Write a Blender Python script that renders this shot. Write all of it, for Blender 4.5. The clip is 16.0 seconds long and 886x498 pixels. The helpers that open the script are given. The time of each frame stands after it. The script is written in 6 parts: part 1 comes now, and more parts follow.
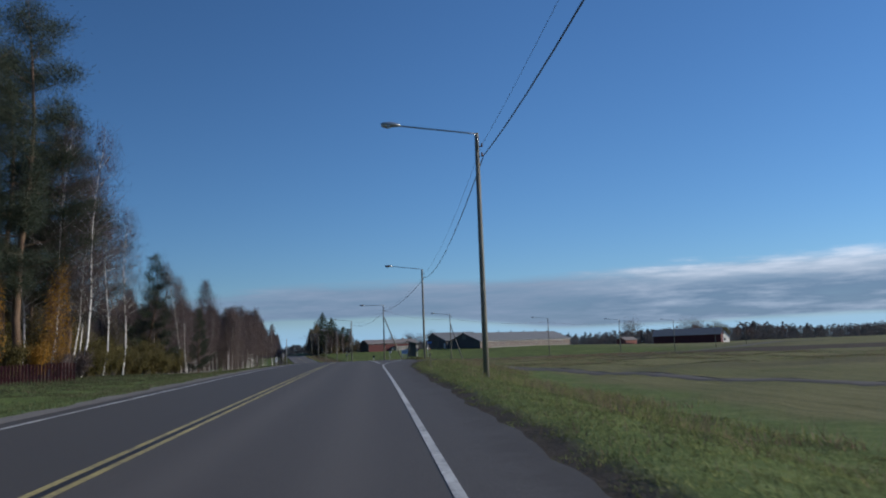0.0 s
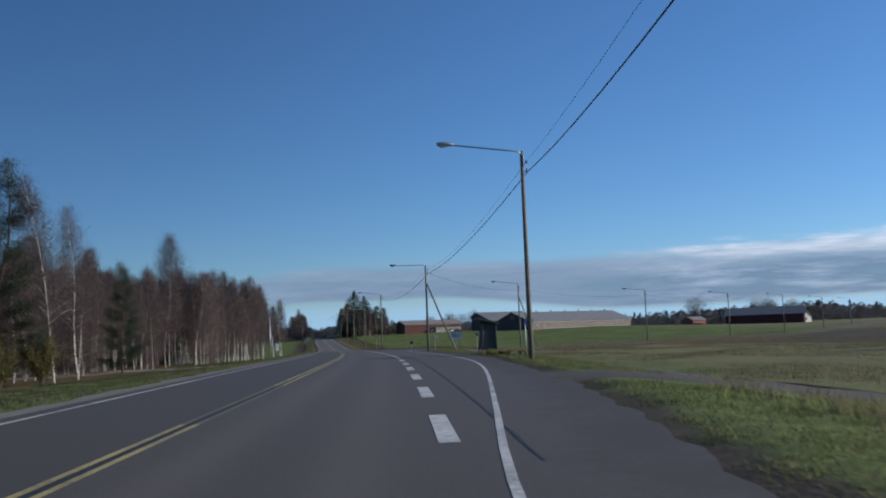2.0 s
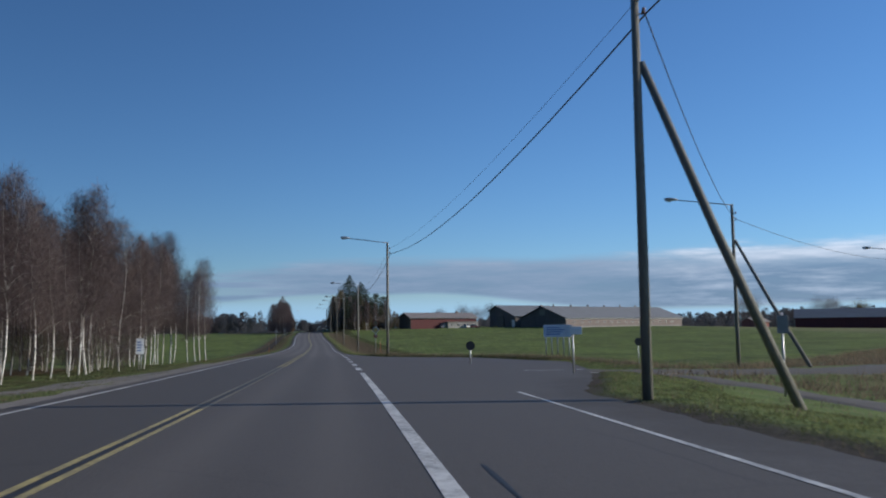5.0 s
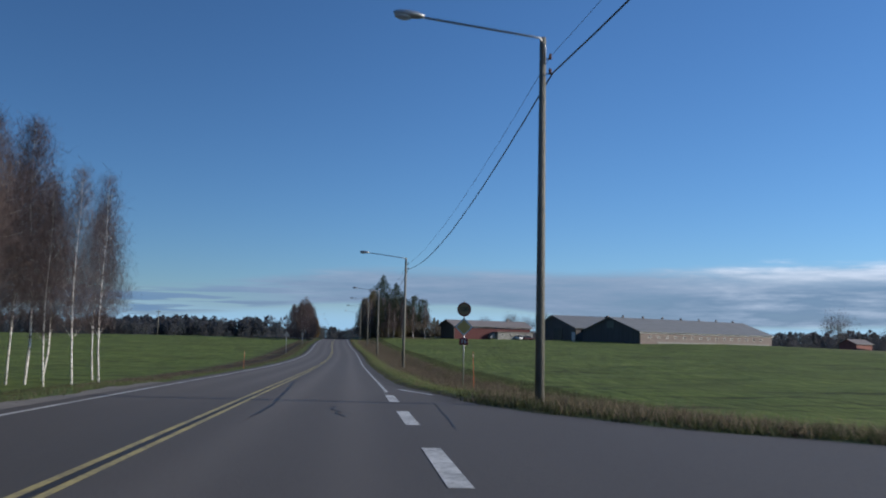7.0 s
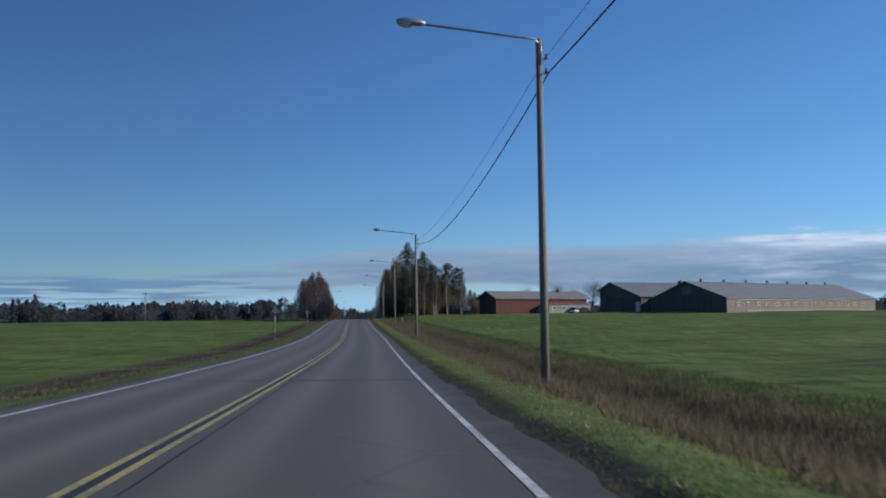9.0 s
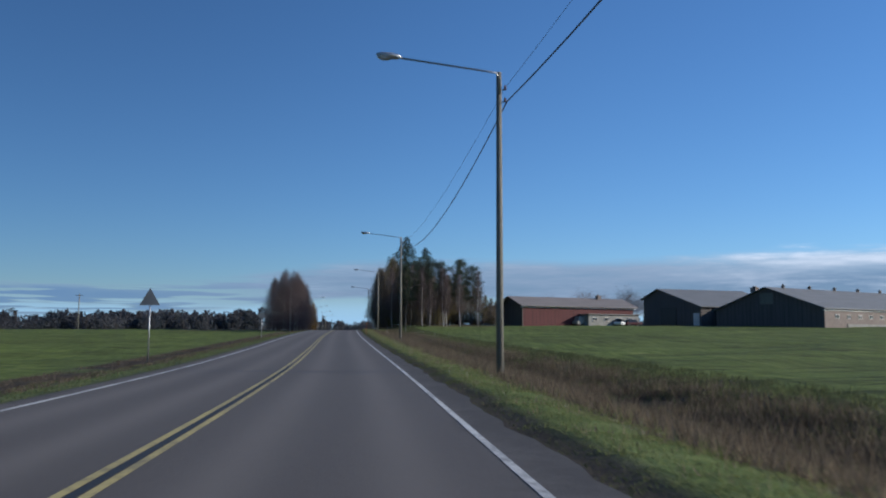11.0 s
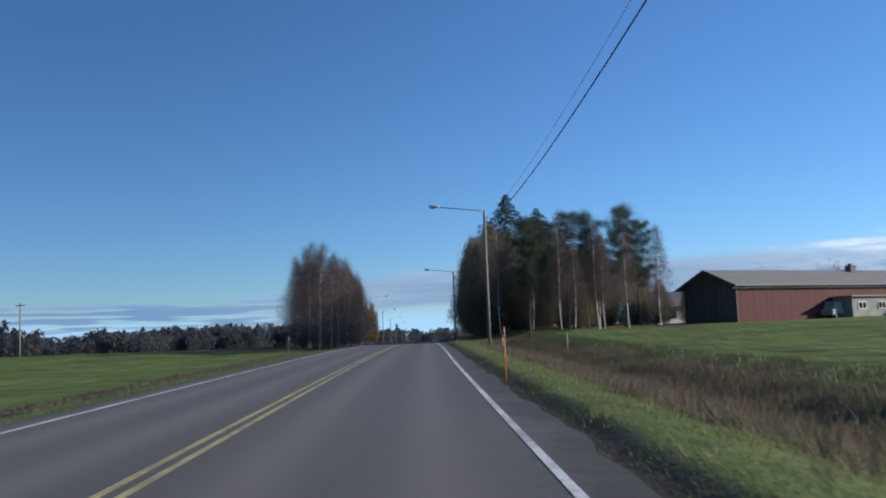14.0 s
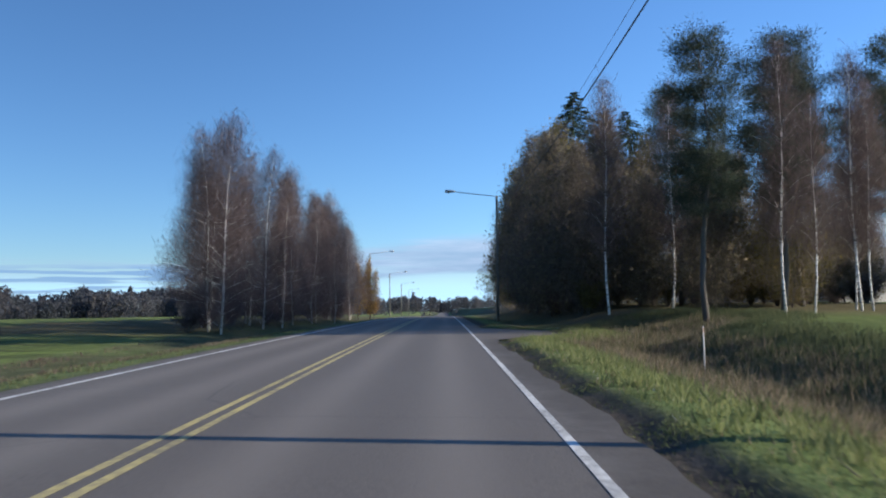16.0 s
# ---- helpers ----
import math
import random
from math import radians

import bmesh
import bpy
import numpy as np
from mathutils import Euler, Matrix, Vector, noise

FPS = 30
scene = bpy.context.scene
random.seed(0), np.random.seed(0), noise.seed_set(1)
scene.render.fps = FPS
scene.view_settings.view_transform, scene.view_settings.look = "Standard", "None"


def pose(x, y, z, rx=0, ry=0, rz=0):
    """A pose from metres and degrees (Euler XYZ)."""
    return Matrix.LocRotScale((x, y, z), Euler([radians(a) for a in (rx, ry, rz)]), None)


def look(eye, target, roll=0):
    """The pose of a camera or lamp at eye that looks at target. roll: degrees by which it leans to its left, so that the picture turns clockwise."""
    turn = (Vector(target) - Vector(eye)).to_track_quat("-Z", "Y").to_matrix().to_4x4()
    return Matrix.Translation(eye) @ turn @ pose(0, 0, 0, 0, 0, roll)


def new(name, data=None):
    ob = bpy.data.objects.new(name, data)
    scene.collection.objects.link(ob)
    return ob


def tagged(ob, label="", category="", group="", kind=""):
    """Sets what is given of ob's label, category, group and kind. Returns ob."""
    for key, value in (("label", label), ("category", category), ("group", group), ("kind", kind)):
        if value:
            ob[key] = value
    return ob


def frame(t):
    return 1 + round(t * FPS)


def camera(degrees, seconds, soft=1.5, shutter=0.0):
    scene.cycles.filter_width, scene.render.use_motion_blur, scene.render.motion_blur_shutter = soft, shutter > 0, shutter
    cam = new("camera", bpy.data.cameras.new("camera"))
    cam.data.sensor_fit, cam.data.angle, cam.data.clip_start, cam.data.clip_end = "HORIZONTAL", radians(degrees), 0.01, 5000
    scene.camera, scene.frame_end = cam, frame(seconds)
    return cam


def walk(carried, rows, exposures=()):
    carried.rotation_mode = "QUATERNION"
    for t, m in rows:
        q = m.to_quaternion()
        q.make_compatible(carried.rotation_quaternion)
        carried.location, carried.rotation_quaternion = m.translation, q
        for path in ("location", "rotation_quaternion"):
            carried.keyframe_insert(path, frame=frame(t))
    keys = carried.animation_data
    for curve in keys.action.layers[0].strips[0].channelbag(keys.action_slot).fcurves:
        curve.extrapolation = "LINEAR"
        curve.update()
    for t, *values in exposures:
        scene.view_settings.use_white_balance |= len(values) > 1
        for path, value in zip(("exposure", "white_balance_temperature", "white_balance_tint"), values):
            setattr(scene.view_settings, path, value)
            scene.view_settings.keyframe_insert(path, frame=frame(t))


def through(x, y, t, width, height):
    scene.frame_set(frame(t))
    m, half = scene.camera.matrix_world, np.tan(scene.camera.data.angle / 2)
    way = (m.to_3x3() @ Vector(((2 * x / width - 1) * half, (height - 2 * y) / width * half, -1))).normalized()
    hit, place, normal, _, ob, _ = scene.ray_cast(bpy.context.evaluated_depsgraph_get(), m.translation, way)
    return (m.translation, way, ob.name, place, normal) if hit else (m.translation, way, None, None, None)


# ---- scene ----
cam = camera(56.0, 16.0, soft=2.0, shutter=0.1)
# seconds, x, y, z, yaw to the left, pitch up, roll
ROWS = [
    (0.0, 0.273, 0.026, 1.326, -5.14, 6.83, -2.10),
    (0.5, 0.367, 12.778, 1.455, -4.98, 6.42, -0.80),
    (1.0, 0.433, 25.507, 1.573, -4.01, 5.75, -1.15),
    (1.5, 0.446, 38.192, 1.667, -2.86, 5.70, -1.45),
    (2.0, 0.379, 50.807, 1.726, -2.58, 5.64, -2.21),
    (2.5, 0.206, 63.339, 1.740, -2.57, 5.68, -1.96),
    (3.0, -0.085, 75.792, 1.711, -3.27, 5.35, -1.48),
    (3.5, -0.505, 88.181, 1.642, -4.97, 5.87, 0.42),
    (4.0, -1.064, 100.519, 1.535, -4.54, 5.30, -0.33),
    (4.5, -1.768, 112.821, 1.396, -3.10, 5.24, -1.14),
    (5.0, -2.602, 125.106, 1.235, -2.54, 5.44, -0.65),
    (5.5, -3.543, 137.393, 1.063, -1.98, 5.64, -0.17),
    (6.0, -4.571, 149.705, 0.892, -1.42, 5.85, 0.31),
    (6.5, -5.667, 162.049, 0.731, -0.87, 6.05, 0.79),
    (7.0, -6.825, 174.392, 0.573, -0.31, 6.25, 1.28),
    (7.5, -8.040, 186.690, 0.410, 0.02, 5.10, -1.63),
    (8.0, -9.309, 198.897, 0.230, -0.09, 5.10, -0.97),
    (8.5, -10.624, 210.998, 0.030, 0.21, 5.27, -0.47),
    (9.0, -11.971, 223.093, -0.174, 0.87, 4.83, -0.59),
    (9.5, -13.331, 235.313, -0.362, 0.70, 5.08, -0.40),
    (10.0, -14.686, 247.788, -0.513, 0.52, 5.33, -0.21),
    (10.5, -16.024, 260.599, -0.609, 0.34, 5.58, -0.02),
    (11.0, -17.362, 273.637, -0.645, 0.16, 5.83, 0.17),
    (11.5, -18.720, 286.744, -0.620, -0.02, 6.08, 0.36),
    (12.0, -20.120, 299.762, -0.531, -0.35, 6.18, -0.59),
    (12.5, -21.577, 312.575, -0.382, 1.53, 6.36, -1.67),
    (13.0, -23.075, 325.233, -0.187, 2.34, 6.19, -1.20),
    (13.5, -24.593, 337.830, 0.034, 4.59, 6.19, -2.14),
    (14.0, -26.107, 350.457, 0.261, 5.08, 6.28, -2.15),
    (14.5, -27.601, 363.186, 0.478, 6.44, 5.88, 1.12),
    (15.0, -29.075, 376.007, 0.685, 6.30, 4.87, 0.30),
    (15.5, -30.537, 388.889, 0.886, 7.15, 4.91, 0.54),
    (16.0, -31.992, 401.802, 1.083, 6.47, 4.18, -0.48),
]


def eye_pose(x, y, z, yaw, pitch, roll):
    a, p = radians(yaw), radians(pitch)
    return look((x, y, z), (x - math.sin(a) * math.cos(p), y + math.cos(a) * math.cos(p), z + math.sin(p)), ROLLSIGN * roll)


ROLLSIGN = 1.0
walk(cam, [(r[0], eye_pose(*r[1:])) for r in ROWS], [(0.0, 0.01, 5640, 10), (3.0, 0.18, 5680, 10), (9.0, 0.19, 5580, 10), (12.5, 0.35, 5560, 10), (14.5, 0.62, 5660, 10), (15.5, 0.88, 5780, 10), (16.0, 1.04, 5800, 10)])

# ---- world, sun, exposure ----
SUN_AZ, SUN_EL = -2.0, 18.5   # degrees ahead of due right, degrees above the horizon
sun_way = Vector((math.cos(radians(SUN_AZ)) * math.cos(radians(SUN_EL)), math.sin(radians(SUN_AZ)) * math.cos(radians(SUN_EL)), math.sin(radians(SUN_EL))))
world = bpy.data.worlds.new("sky")
scene.world = world
world.use_nodes = True
wn = world.node_tree.nodes
sky = wn.new("ShaderNodeTexSky")
sky.sky_type = "NISHITA"
sky.sun_disc = False
sky.sun_elevation = radians(SUN_EL)
sky.sun_rotation = radians(90.0 - SUN_AZ)
sky.air_density, sky.dust_density, sky.ozone_density = 1.0, 0.0, 5.0
wn["Background"].inputs["Strength"].default_value = 0.10
# the clear sky is a little deeper away from the sun
wl = world.node_tree.links
way = wn.new("ShaderNodeTexCoord")
lean = wn.new("ShaderNodeVectorMath")
lean.operation = "DOT_PRODUCT"
lean.inputs[1].default_value = (1.0, 0.0, 0.0)
wl.new(way.outputs["Generated"], lean.inputs[0])
deep = wn.new("ShaderNodeMapRange")
deep.interpolation_type = "SMOOTHSTEP"
for k, v in (("From Min", -0.65), ("From Max", 0.25), ("To Min", 0.56), ("To Max", 1.04)):
    deep.inputs[k].default_value = v
wl.new(lean.outputs["Value"], deep.inputs["Value"])
tone = wn.new("ShaderNodeVectorMath")
tone.operation = "SCALE"
wl.new(sky.outputs[0], tone.inputs[0])
wl.new(deep.outputs[0], tone.inputs["Scale"])
clear = wn.new("ShaderNodeVectorMath")
clear.operation = "MULTIPLY"
clear.inputs[1].default_value = (0.955, 1.0, 1.045)
wl.new(tone.outputs[0], clear.inputs[0])
wl.new(clear.outputs[0], wn["Background"].inputs["Color"])
sun = new("sun", bpy.data.lights.new("sun", "SUN"))
sun.data.energy, sun.data.angle, sun.data.color = 4.8, radians(0.6), (1.0, 0.84, 0.62)
sun.matrix_world = look(sun_way * 300, (0, 0, 0))
scene.view_settings.exposure = 0.0


# ---- materials ----
def ramp(nt, fac, stops):
    n = nt.nodes.new("ShaderNodeValToRGB")
    el = n.color_ramp.elements
    while len(el) < len(stops):
        el.new(0.5)
    for e, (p, c) in zip(el, stops):
        e.position, e.color = p, (*c, 1) if len(c) == 3 else c
    nt.links.new(fac, n.inputs[0])
    return n.outputs[0]


def noise_tex(nt, co, scale, detail=4.0, rough=0.6, stretch=None):
    if stretch:
        m = nt.nodes.new("ShaderNodeMapping")
        m.inputs["Scale"].default_value = stretch
        nt.links.new(co, m.inputs[0])
        co = m.outputs[0]
    n = nt.nodes.new("ShaderNodeTexNoise")
    n.inputs["Scale"].default_value, n.inputs["Detail"].default_value, n.inputs["Roughness"].default_value = scale, detail, rough
    nt.links.new(co, n.inputs["Vector"])
    return n.outputs["Fac"]


def mix(nt, fac, a, b, mode="MIX"):
    n = nt.nodes.new("ShaderNodeMix")
    n.data_type, n.blend_type = "RGBA", mode
    for sock, v in ((n.inputs[0], fac), (n.inputs[6], a), (n.inputs[7], b)):
        if isinstance(v, (int, float)):
            sock.default_value = v
        elif isinstance(v, tuple):
            sock.default_value = (*v, 1)
        else:
            nt.links.new(v, sock)
    return n.outputs[2]


def material(name, rough=0.8, metal=0.0):
    m = bpy.data.materials.new(name)
    m.use_nodes = True
    b = m.node_tree.nodes["Principled BSDF"]
    b.inputs["Roughness"].default_value, b.inputs["Metallic"].default_value = rough, metal
    co = m.node_tree.nodes.new("ShaderNodeTexCoord").outputs["Object"]
    return m, m.node_tree, b, co


def bump(nt, b, height, strength, dist=0.02):
    n = nt.nodes.new("ShaderNodeBump")
    n.inputs["Strength"].default_value, n.inputs["Distance"].default_value = strength, dist
    nt.links.new(height, n.inputs["Height"])
    nt.links.new(n.outputs[0], b.inputs["Normal"])


def grainy(name, dark, light, scale=4.0, rough=0.8, metal=0.0, stretch=None, rel=0.4, dist=0.01, patch=None, world_co=False):
    """A surface with a colour that varies at two scales, and relief."""
    m, nt, b, co = material(name, rough, metal)
    if world_co:
        co = nt.nodes.new("ShaderNodeNewGeometry").outputs["Position"]
    fine = noise_tex(nt, co, scale * 6, 3, 0.65, stretch)
    big = noise_tex(nt, co, scale * 0.35, 3, 0.55, stretch)
    col = ramp(nt, fine, [(0.3, dark), (0.72, light)])
    mid = tuple((a + c) / 2 for a, c in zip(dark, light))
    col = mix(nt, ramp(nt, big, [(0.35, (0, 0, 0)), (0.65, (0.75, 0.75, 0.75))]), col, patch or tuple(v * 0.72 for v in mid))
    nt.links.new(col, b.inputs["Base Color"])
    bump(nt, b, fine, rel, dist)
    return m


def boards(m, width=0.16):
    """Upright board joints in the relief of a wood material."""
    nt = m.node_tree
    b = nt.nodes["Principled BSDF"]
    co = nt.nodes["Texture Coordinate"].outputs["Object"]
    wv = nt.nodes.new("ShaderNodeTexWave")
    wv.bands_direction, wv.wave_profile = "DIAGONAL", "SAW"
    mp = nt.nodes.new("ShaderNodeMapping")
    mp.inputs["Scale"].default_value = (1, 1, 0)
    nt.links.new(co, mp.inputs[0])
    nt.links.new(mp.outputs[0], wv.inputs["Vector"])
    wv.inputs["Scale"].default_value = 0.314 / width
    src = b.inputs["Base Color"].links[0].from_socket
    gap = ramp(nt, wv.outputs["Fac"], [(0.0, (0.35,) * 3), (0.12, (1, 1, 1))])
    nt.links.new(mix(nt, 1.0, src, gap, "MULTIPLY"), b.inputs["Base Color"])
    return m


def per_object(m, low=0.8, high=1.2):
    """Vary a material from piece to piece."""
    nt = m.node_tree
    b = nt.nodes["Principled BSDF"]
    src = b.inputs["Base Color"].links[0].from_socket
    info = nt.nodes.new("ShaderNodeObjectInfo").outputs["Random"]
    g = ramp(nt, info, [(0.0, (low,) * 3), (1.0, (high,) * 3)])
    nt.links.new(mix(nt, 1.0, src, g, "MULTIPLY"), b.inputs["Base Color"])
    return m


def asphalt_material():
    m, nt, b, co = material("asphalt", 0.75)
    at = nt.nodes.new("ShaderNodeAttribute")
    at.attribute_name = "track"
    stone = noise_tex(nt, co, 55, 3, 0.7)
    blot = noise_tex(nt, co, 0.5, 4, 0.6, (1, 0.12, 1))
    col = ramp(nt, stone, [(0.32, (0.049, 0.043, 0.037)), (0.7, (0.148, 0.130, 0.112))])
    col = mix(nt, ramp(nt, blot, [(0.38, (0, 0, 0)), (0.68, (0.55,) * 3)]), col, (0.078, 0.067, 0.058))
    col = mix(nt, at.outputs["Fac"], col, (0.165, 0.147, 0.128))
    old = nt.nodes.new("ShaderNodeAttribute")
    old.attribute_name = "age"
    col = mix(nt, old.outputs["Fac"], col, ramp(nt, stone, [(0.32, (0.026, 0.024, 0.022)), (0.7, (0.092, 0.083, 0.074))]))
    vor = nt.nodes.new("ShaderNodeTexVoronoi")
    vor.feature = "DISTANCE_TO_EDGE"
    vor.inputs["Scale"].default_value = 0.16
    warp = mix(nt, 0.22, co, noise_rgb(nt, co, 0.8), "ADD")
    nt.links.new(warp, vor.inputs["Vector"])
    crack = ramp(nt, vor.outputs["Distance"], [(0.0, (0.35,) * 3), (0.005, (0, 0, 0))])
    gate = ramp(nt, noise_tex(nt, co, 0.07, 2), [(0.56, (0, 0, 0)), (0.62, (1, 1, 1))])
    col = mix(nt, mix(nt, 1.0, crack, gate, "MULTIPLY"), col, (0.016, 0.016, 0.017))
    di = nt.nodes.new("ShaderNodeAttribute")
    di.attribute_name = "dirt"
    crumb = mix(nt, 0.5, noise_tex(nt, co, 3.2, 5, 0.7), noise_tex(nt, co, 0.55, 3, 0.6))
    soil = mix(nt, 0.5, di.outputs["Fac"], ramp(nt, crumb, [(0.34, (0, 0, 0)), (0.66, (1, 1, 1))]))
    col = mix(nt, ramp(nt, soil, [(0.44, (0, 0, 0)), (0.74, (0.95,) * 3)]), col, ramp(nt, stone, [(0.3, (0.024, 0.020, 0.015)), (0.7, (0.082, 0.068, 0.053))]))
    nt.links.new(col, b.inputs["Base Color"])
    bump(nt, b, stone, 0.35, 0.006)
    return m


def noise_rgb(nt, co, scale):
    n = nt.nodes.new("ShaderNodeTexNoise")
    n.inputs["Scale"].default_value = scale
    nt.links.new(co, n.inputs["Vector"])
    return n.outputs["Color"]


def paint_material(name, colour, worn):
    m, nt, b, co = material(name, 0.6)
    wear = noise_tex(nt, co, 9, 5, 0.75)
    big = noise_tex(nt, co, 0.7, 3)
    col = ramp(nt, mix(nt, 0.4, wear, big), [(0.38, worn), (0.56, colour)])
    nt.links.new(col, b.inputs["Base Color"])
    bump(nt, b, wear, 0.2, 0.004)
    return m


def ground_material():
    """Grass, crop, dead ditch growth, stubble and gravel, by the zones stored on the sheet."""
    m, nt, b, co = material("ground", 0.95)
    zone = {}
    for k in ("crop", "dead", "stubble", "gravel", "leaf", "plough"):
        a = nt.nodes.new("ShaderNodeAttribute")
        a.attribute_name = k
        zone[k] = a.outputs["Fac"]
    fine = noise_tex(nt, co, 9, 4, 0.7)
    midn = noise_tex(nt, co, 0.9, 4, 0.65)
    wide = noise_tex(nt, co, 0.06, 4, 0.6)
    rows = noise_tex(nt, co, 0.9, 3, 0.6, (2.2, 0.12, 1))
    grass = ramp(nt, mix(nt, 0.5, fine, midn), [(0.3, (0.046, 0.062, 0.02)), (0.5, (0.112, 0.155, 0.044)), (0.7, (0.21, 0.24, 0.088))])
    crop = ramp(nt, mix(nt, 0.5, fine, rows), [(0.3, (0.020, 0.040, 0.008)), (0.5, (0.115, 0.155, 0.034)), (0.72, (0.24, 0.27, 0.08))])
    furrow = noise_tex(nt, co, 0.8, 4, 0.65, (0.10, 1.1, 1))
    crop = mix(nt, ramp(nt, furrow, [(0.36, (0.8,) * 3), (0.52, (0, 0, 0))]), crop, (0.026, 0.034, 0.012))
    crop = mix(nt, ramp(nt, wide, [(0.45, (0, 0, 0)), (0.75, (0.6,) * 3)]), crop, (0.055, 0.065, 0.02))
    dead = ramp(nt, mix(nt, 0.5, fine, midn), [(0.3, (0.020, 0.015, 0.011)), (0.55, (0.062, 0.047, 0.034)), (0.75, (0.2, 0.16, 0.105))])
    stub = ramp(nt, mix(nt, 0.45, fine, rows), [(0.3, (0.085, 0.080, 0.036)), (0.55, (0.185, 0.180, 0.078)), (0.75, (0.29, 0.265, 0.14))])
    stub = mix(nt, ramp(nt, wide, [(0.4, (0, 0, 0)), (0.7, (0.6,) * 3)]), stub, (0.10, 0.115, 0.042))
    plough = ramp(nt, mix(nt, 0.5, fine, rows), [(0.3, (0.035, 0.028, 0.021)), (0.6, (0.085, 0.070, 0.052)), (0.78, (0.14, 0.125, 0.075))])
    grav = ramp(nt, mix(nt, 0.5, fine, midn), [(0.32, (0.028, 0.023, 0.018)), (0.7, (0.105, 0.088, 0.068))])
    leaf = ramp(nt, mix(nt, 0.6, fine, midn), [(0.3, (0.035, 0.025, 0.014)), (0.6, (0.12, 0.085, 0.045)), (0.8, (0.2, 0.15, 0.07))])
    col = grass
    for k, c in (("crop", crop), ("stubble", stub), ("plough", plough), ("dead", dead), ("leaf", leaf), ("gravel", grav)):
        col = mix(nt, zone[k], col, c)
    nt.links.new(col, b.inputs["Base Color"])
    b.inputs["Specular IOR Level"].default_value = 0.15
    bump(nt, b, mix(nt, 0.5, fine, midn), 0.9, 0.12)
    return m


ASPHALT = asphalt_material()
WHITE_PAINT = paint_material("white_road_paint", (0.60, 0.60, 0.57), (0.20, 0.195, 0.185))
YELLOW_PAINT = paint_material("yellow_road_paint", (0.46, 0.38, 0.14), (0.16, 0.14, 0.085))
FADED_YELLOW = paint_material("faded_yellow_paint", (0.17, 0.145, 0.085), (0.085, 0.076, 0.065))
GROUND = ground_material()
TAR = grainy("road_tar", (0.018, 0.018, 0.018), (0.034, 0.033, 0.032), 6, 0.6, world_co=True)
PATH_ASPHALT = grainy("path_asphalt", (0.055, 0.049, 0.041), (0.118, 0.106, 0.090), 3, 0.9, world_co=True)
DARK_STRIP = grainy("dark_strip", (0.018, 0.015, 0.011), (0.055, 0.046, 0.034), 3, 0.95, world_co=True)
DARK_GRAVEL = grainy("dark_gravel", (0.022, 0.019, 0.016), (0.125, 0.112, 0.096), 4.0, 0.95, rel=0.9, dist=0.03, world_co=True)
GRAVEL_ROAD = grainy("gravel_road", (0.11, 0.10, 0.09), (0.24, 0.22, 0.19), 2, 0.95, world_co=True)
POLE_WOOD = grainy("grey_pole_wood", (0.10, 0.098, 0.084), (0.25, 0.24, 0.205), 3, 0.85, stretch=(4, 4, 0.25), rel=0.6, dist=0.02)
GALVANISED = grainy("galvanised_steel", (0.34, 0.35, 0.36), (0.52, 0.53, 0.54), 5, 0.45, 0.85, rel=0.1)
LAMP_GLASS, _nt, _b, _co = material("lamp_glass", 0.08)
_b.inputs["Base Color"].default_value, _b.inputs["Transmission Weight"].default_value = (0.9, 0.9, 0.88, 1), 0.6
CABLE = grainy("black_cable", (0.012, 0.012, 0.013), (0.03, 0.03, 0.032), 8, 0.6)
PORCELAIN = grainy("brown_porcelain", (0.10, 0.05, 0.03), (0.16, 0.08, 0.05), 8, 0.25)
RED_WOOD = grainy("red_painted_boards", (0.064, 0.016, 0.018), (0.108, 0.026, 0.028), 2.2, 0.85, stretch=(3, 3, 0.2), rel=0.5, dist=0.02)
DARK_WOOD = grainy("dark_weathered_boards", (0.072, 0.064, 0.062), (0.145, 0.13, 0.122), 2.2, 0.85, stretch=(3, 3, 0.2), rel=0.5, dist=0.02)
GREY_RENDER = grainy("grey_plaster", (0.20, 0.20, 0.19), (0.30, 0.295, 0.28), 2, 0.9)
PALE_PLASTER = grainy("pale_plaster", (0.46, 0.45, 0.43), (0.60, 0.59, 0.56), 2, 0.9)
WHITE_WOOD = grainy("white_painted_boards", (0.62, 0.61, 0.58), (0.8, 0.79, 0.76), 2.2, 0.75, stretch=(3, 3, 0.2))
FADED_RED = grainy("faded_red_boards", (0.20, 0.075, 0.062), (0.30, 0.12, 0.10), 2.2, 0.85, stretch=(3, 3, 0.2))
boards(RED_WOOD, 0.5)
boards(DARK_WOOD, 0.5)
PALE_BRICK = grainy("pale_brick", (0.15, 0.125, 0.115), (0.25, 0.205, 0.185), 3, 0.9)
GREY_ROOF = grainy("grey_sheet_roof", (0.138, 0.145, 0.15), (0.235, 0.242, 0.247), 1.2, 0.7, stretch=(4, 0.4, 1))
RUST_ROOF = grainy("faded_rusty_roof", (0.145, 0.132, 0.128), (0.25, 0.228, 0.22), 1.2, 0.75, stretch=(4, 0.4, 1))
DARK_ROOF = grainy("dark_felt_roof", (0.06, 0.06, 0.062), (0.12, 0.12, 0.122), 1.2, 0.85)
DARK_GLASS, _nt, _b, _co = material("window_glass", 0.1)
_b.inputs["Base Color"].default_value = (0.03, 0.035, 0.04, 1)
SHELTER_BOARD = grainy("dark_green_sheet", (0.022, 0.028, 0.027), (0.045, 0.054, 0.052), 2, 0.6)
SHELTER_ROOF = grainy("green_painted_sheet", (0.06, 0.085, 0.07), (0.10, 0.13, 0.11), 2, 0.55)
ORANGE_STAKE = per_object(grainy("orange_plastic", (0.45, 0.10, 0.03), (0.62, 0.18, 0.06), 3, 0.5))
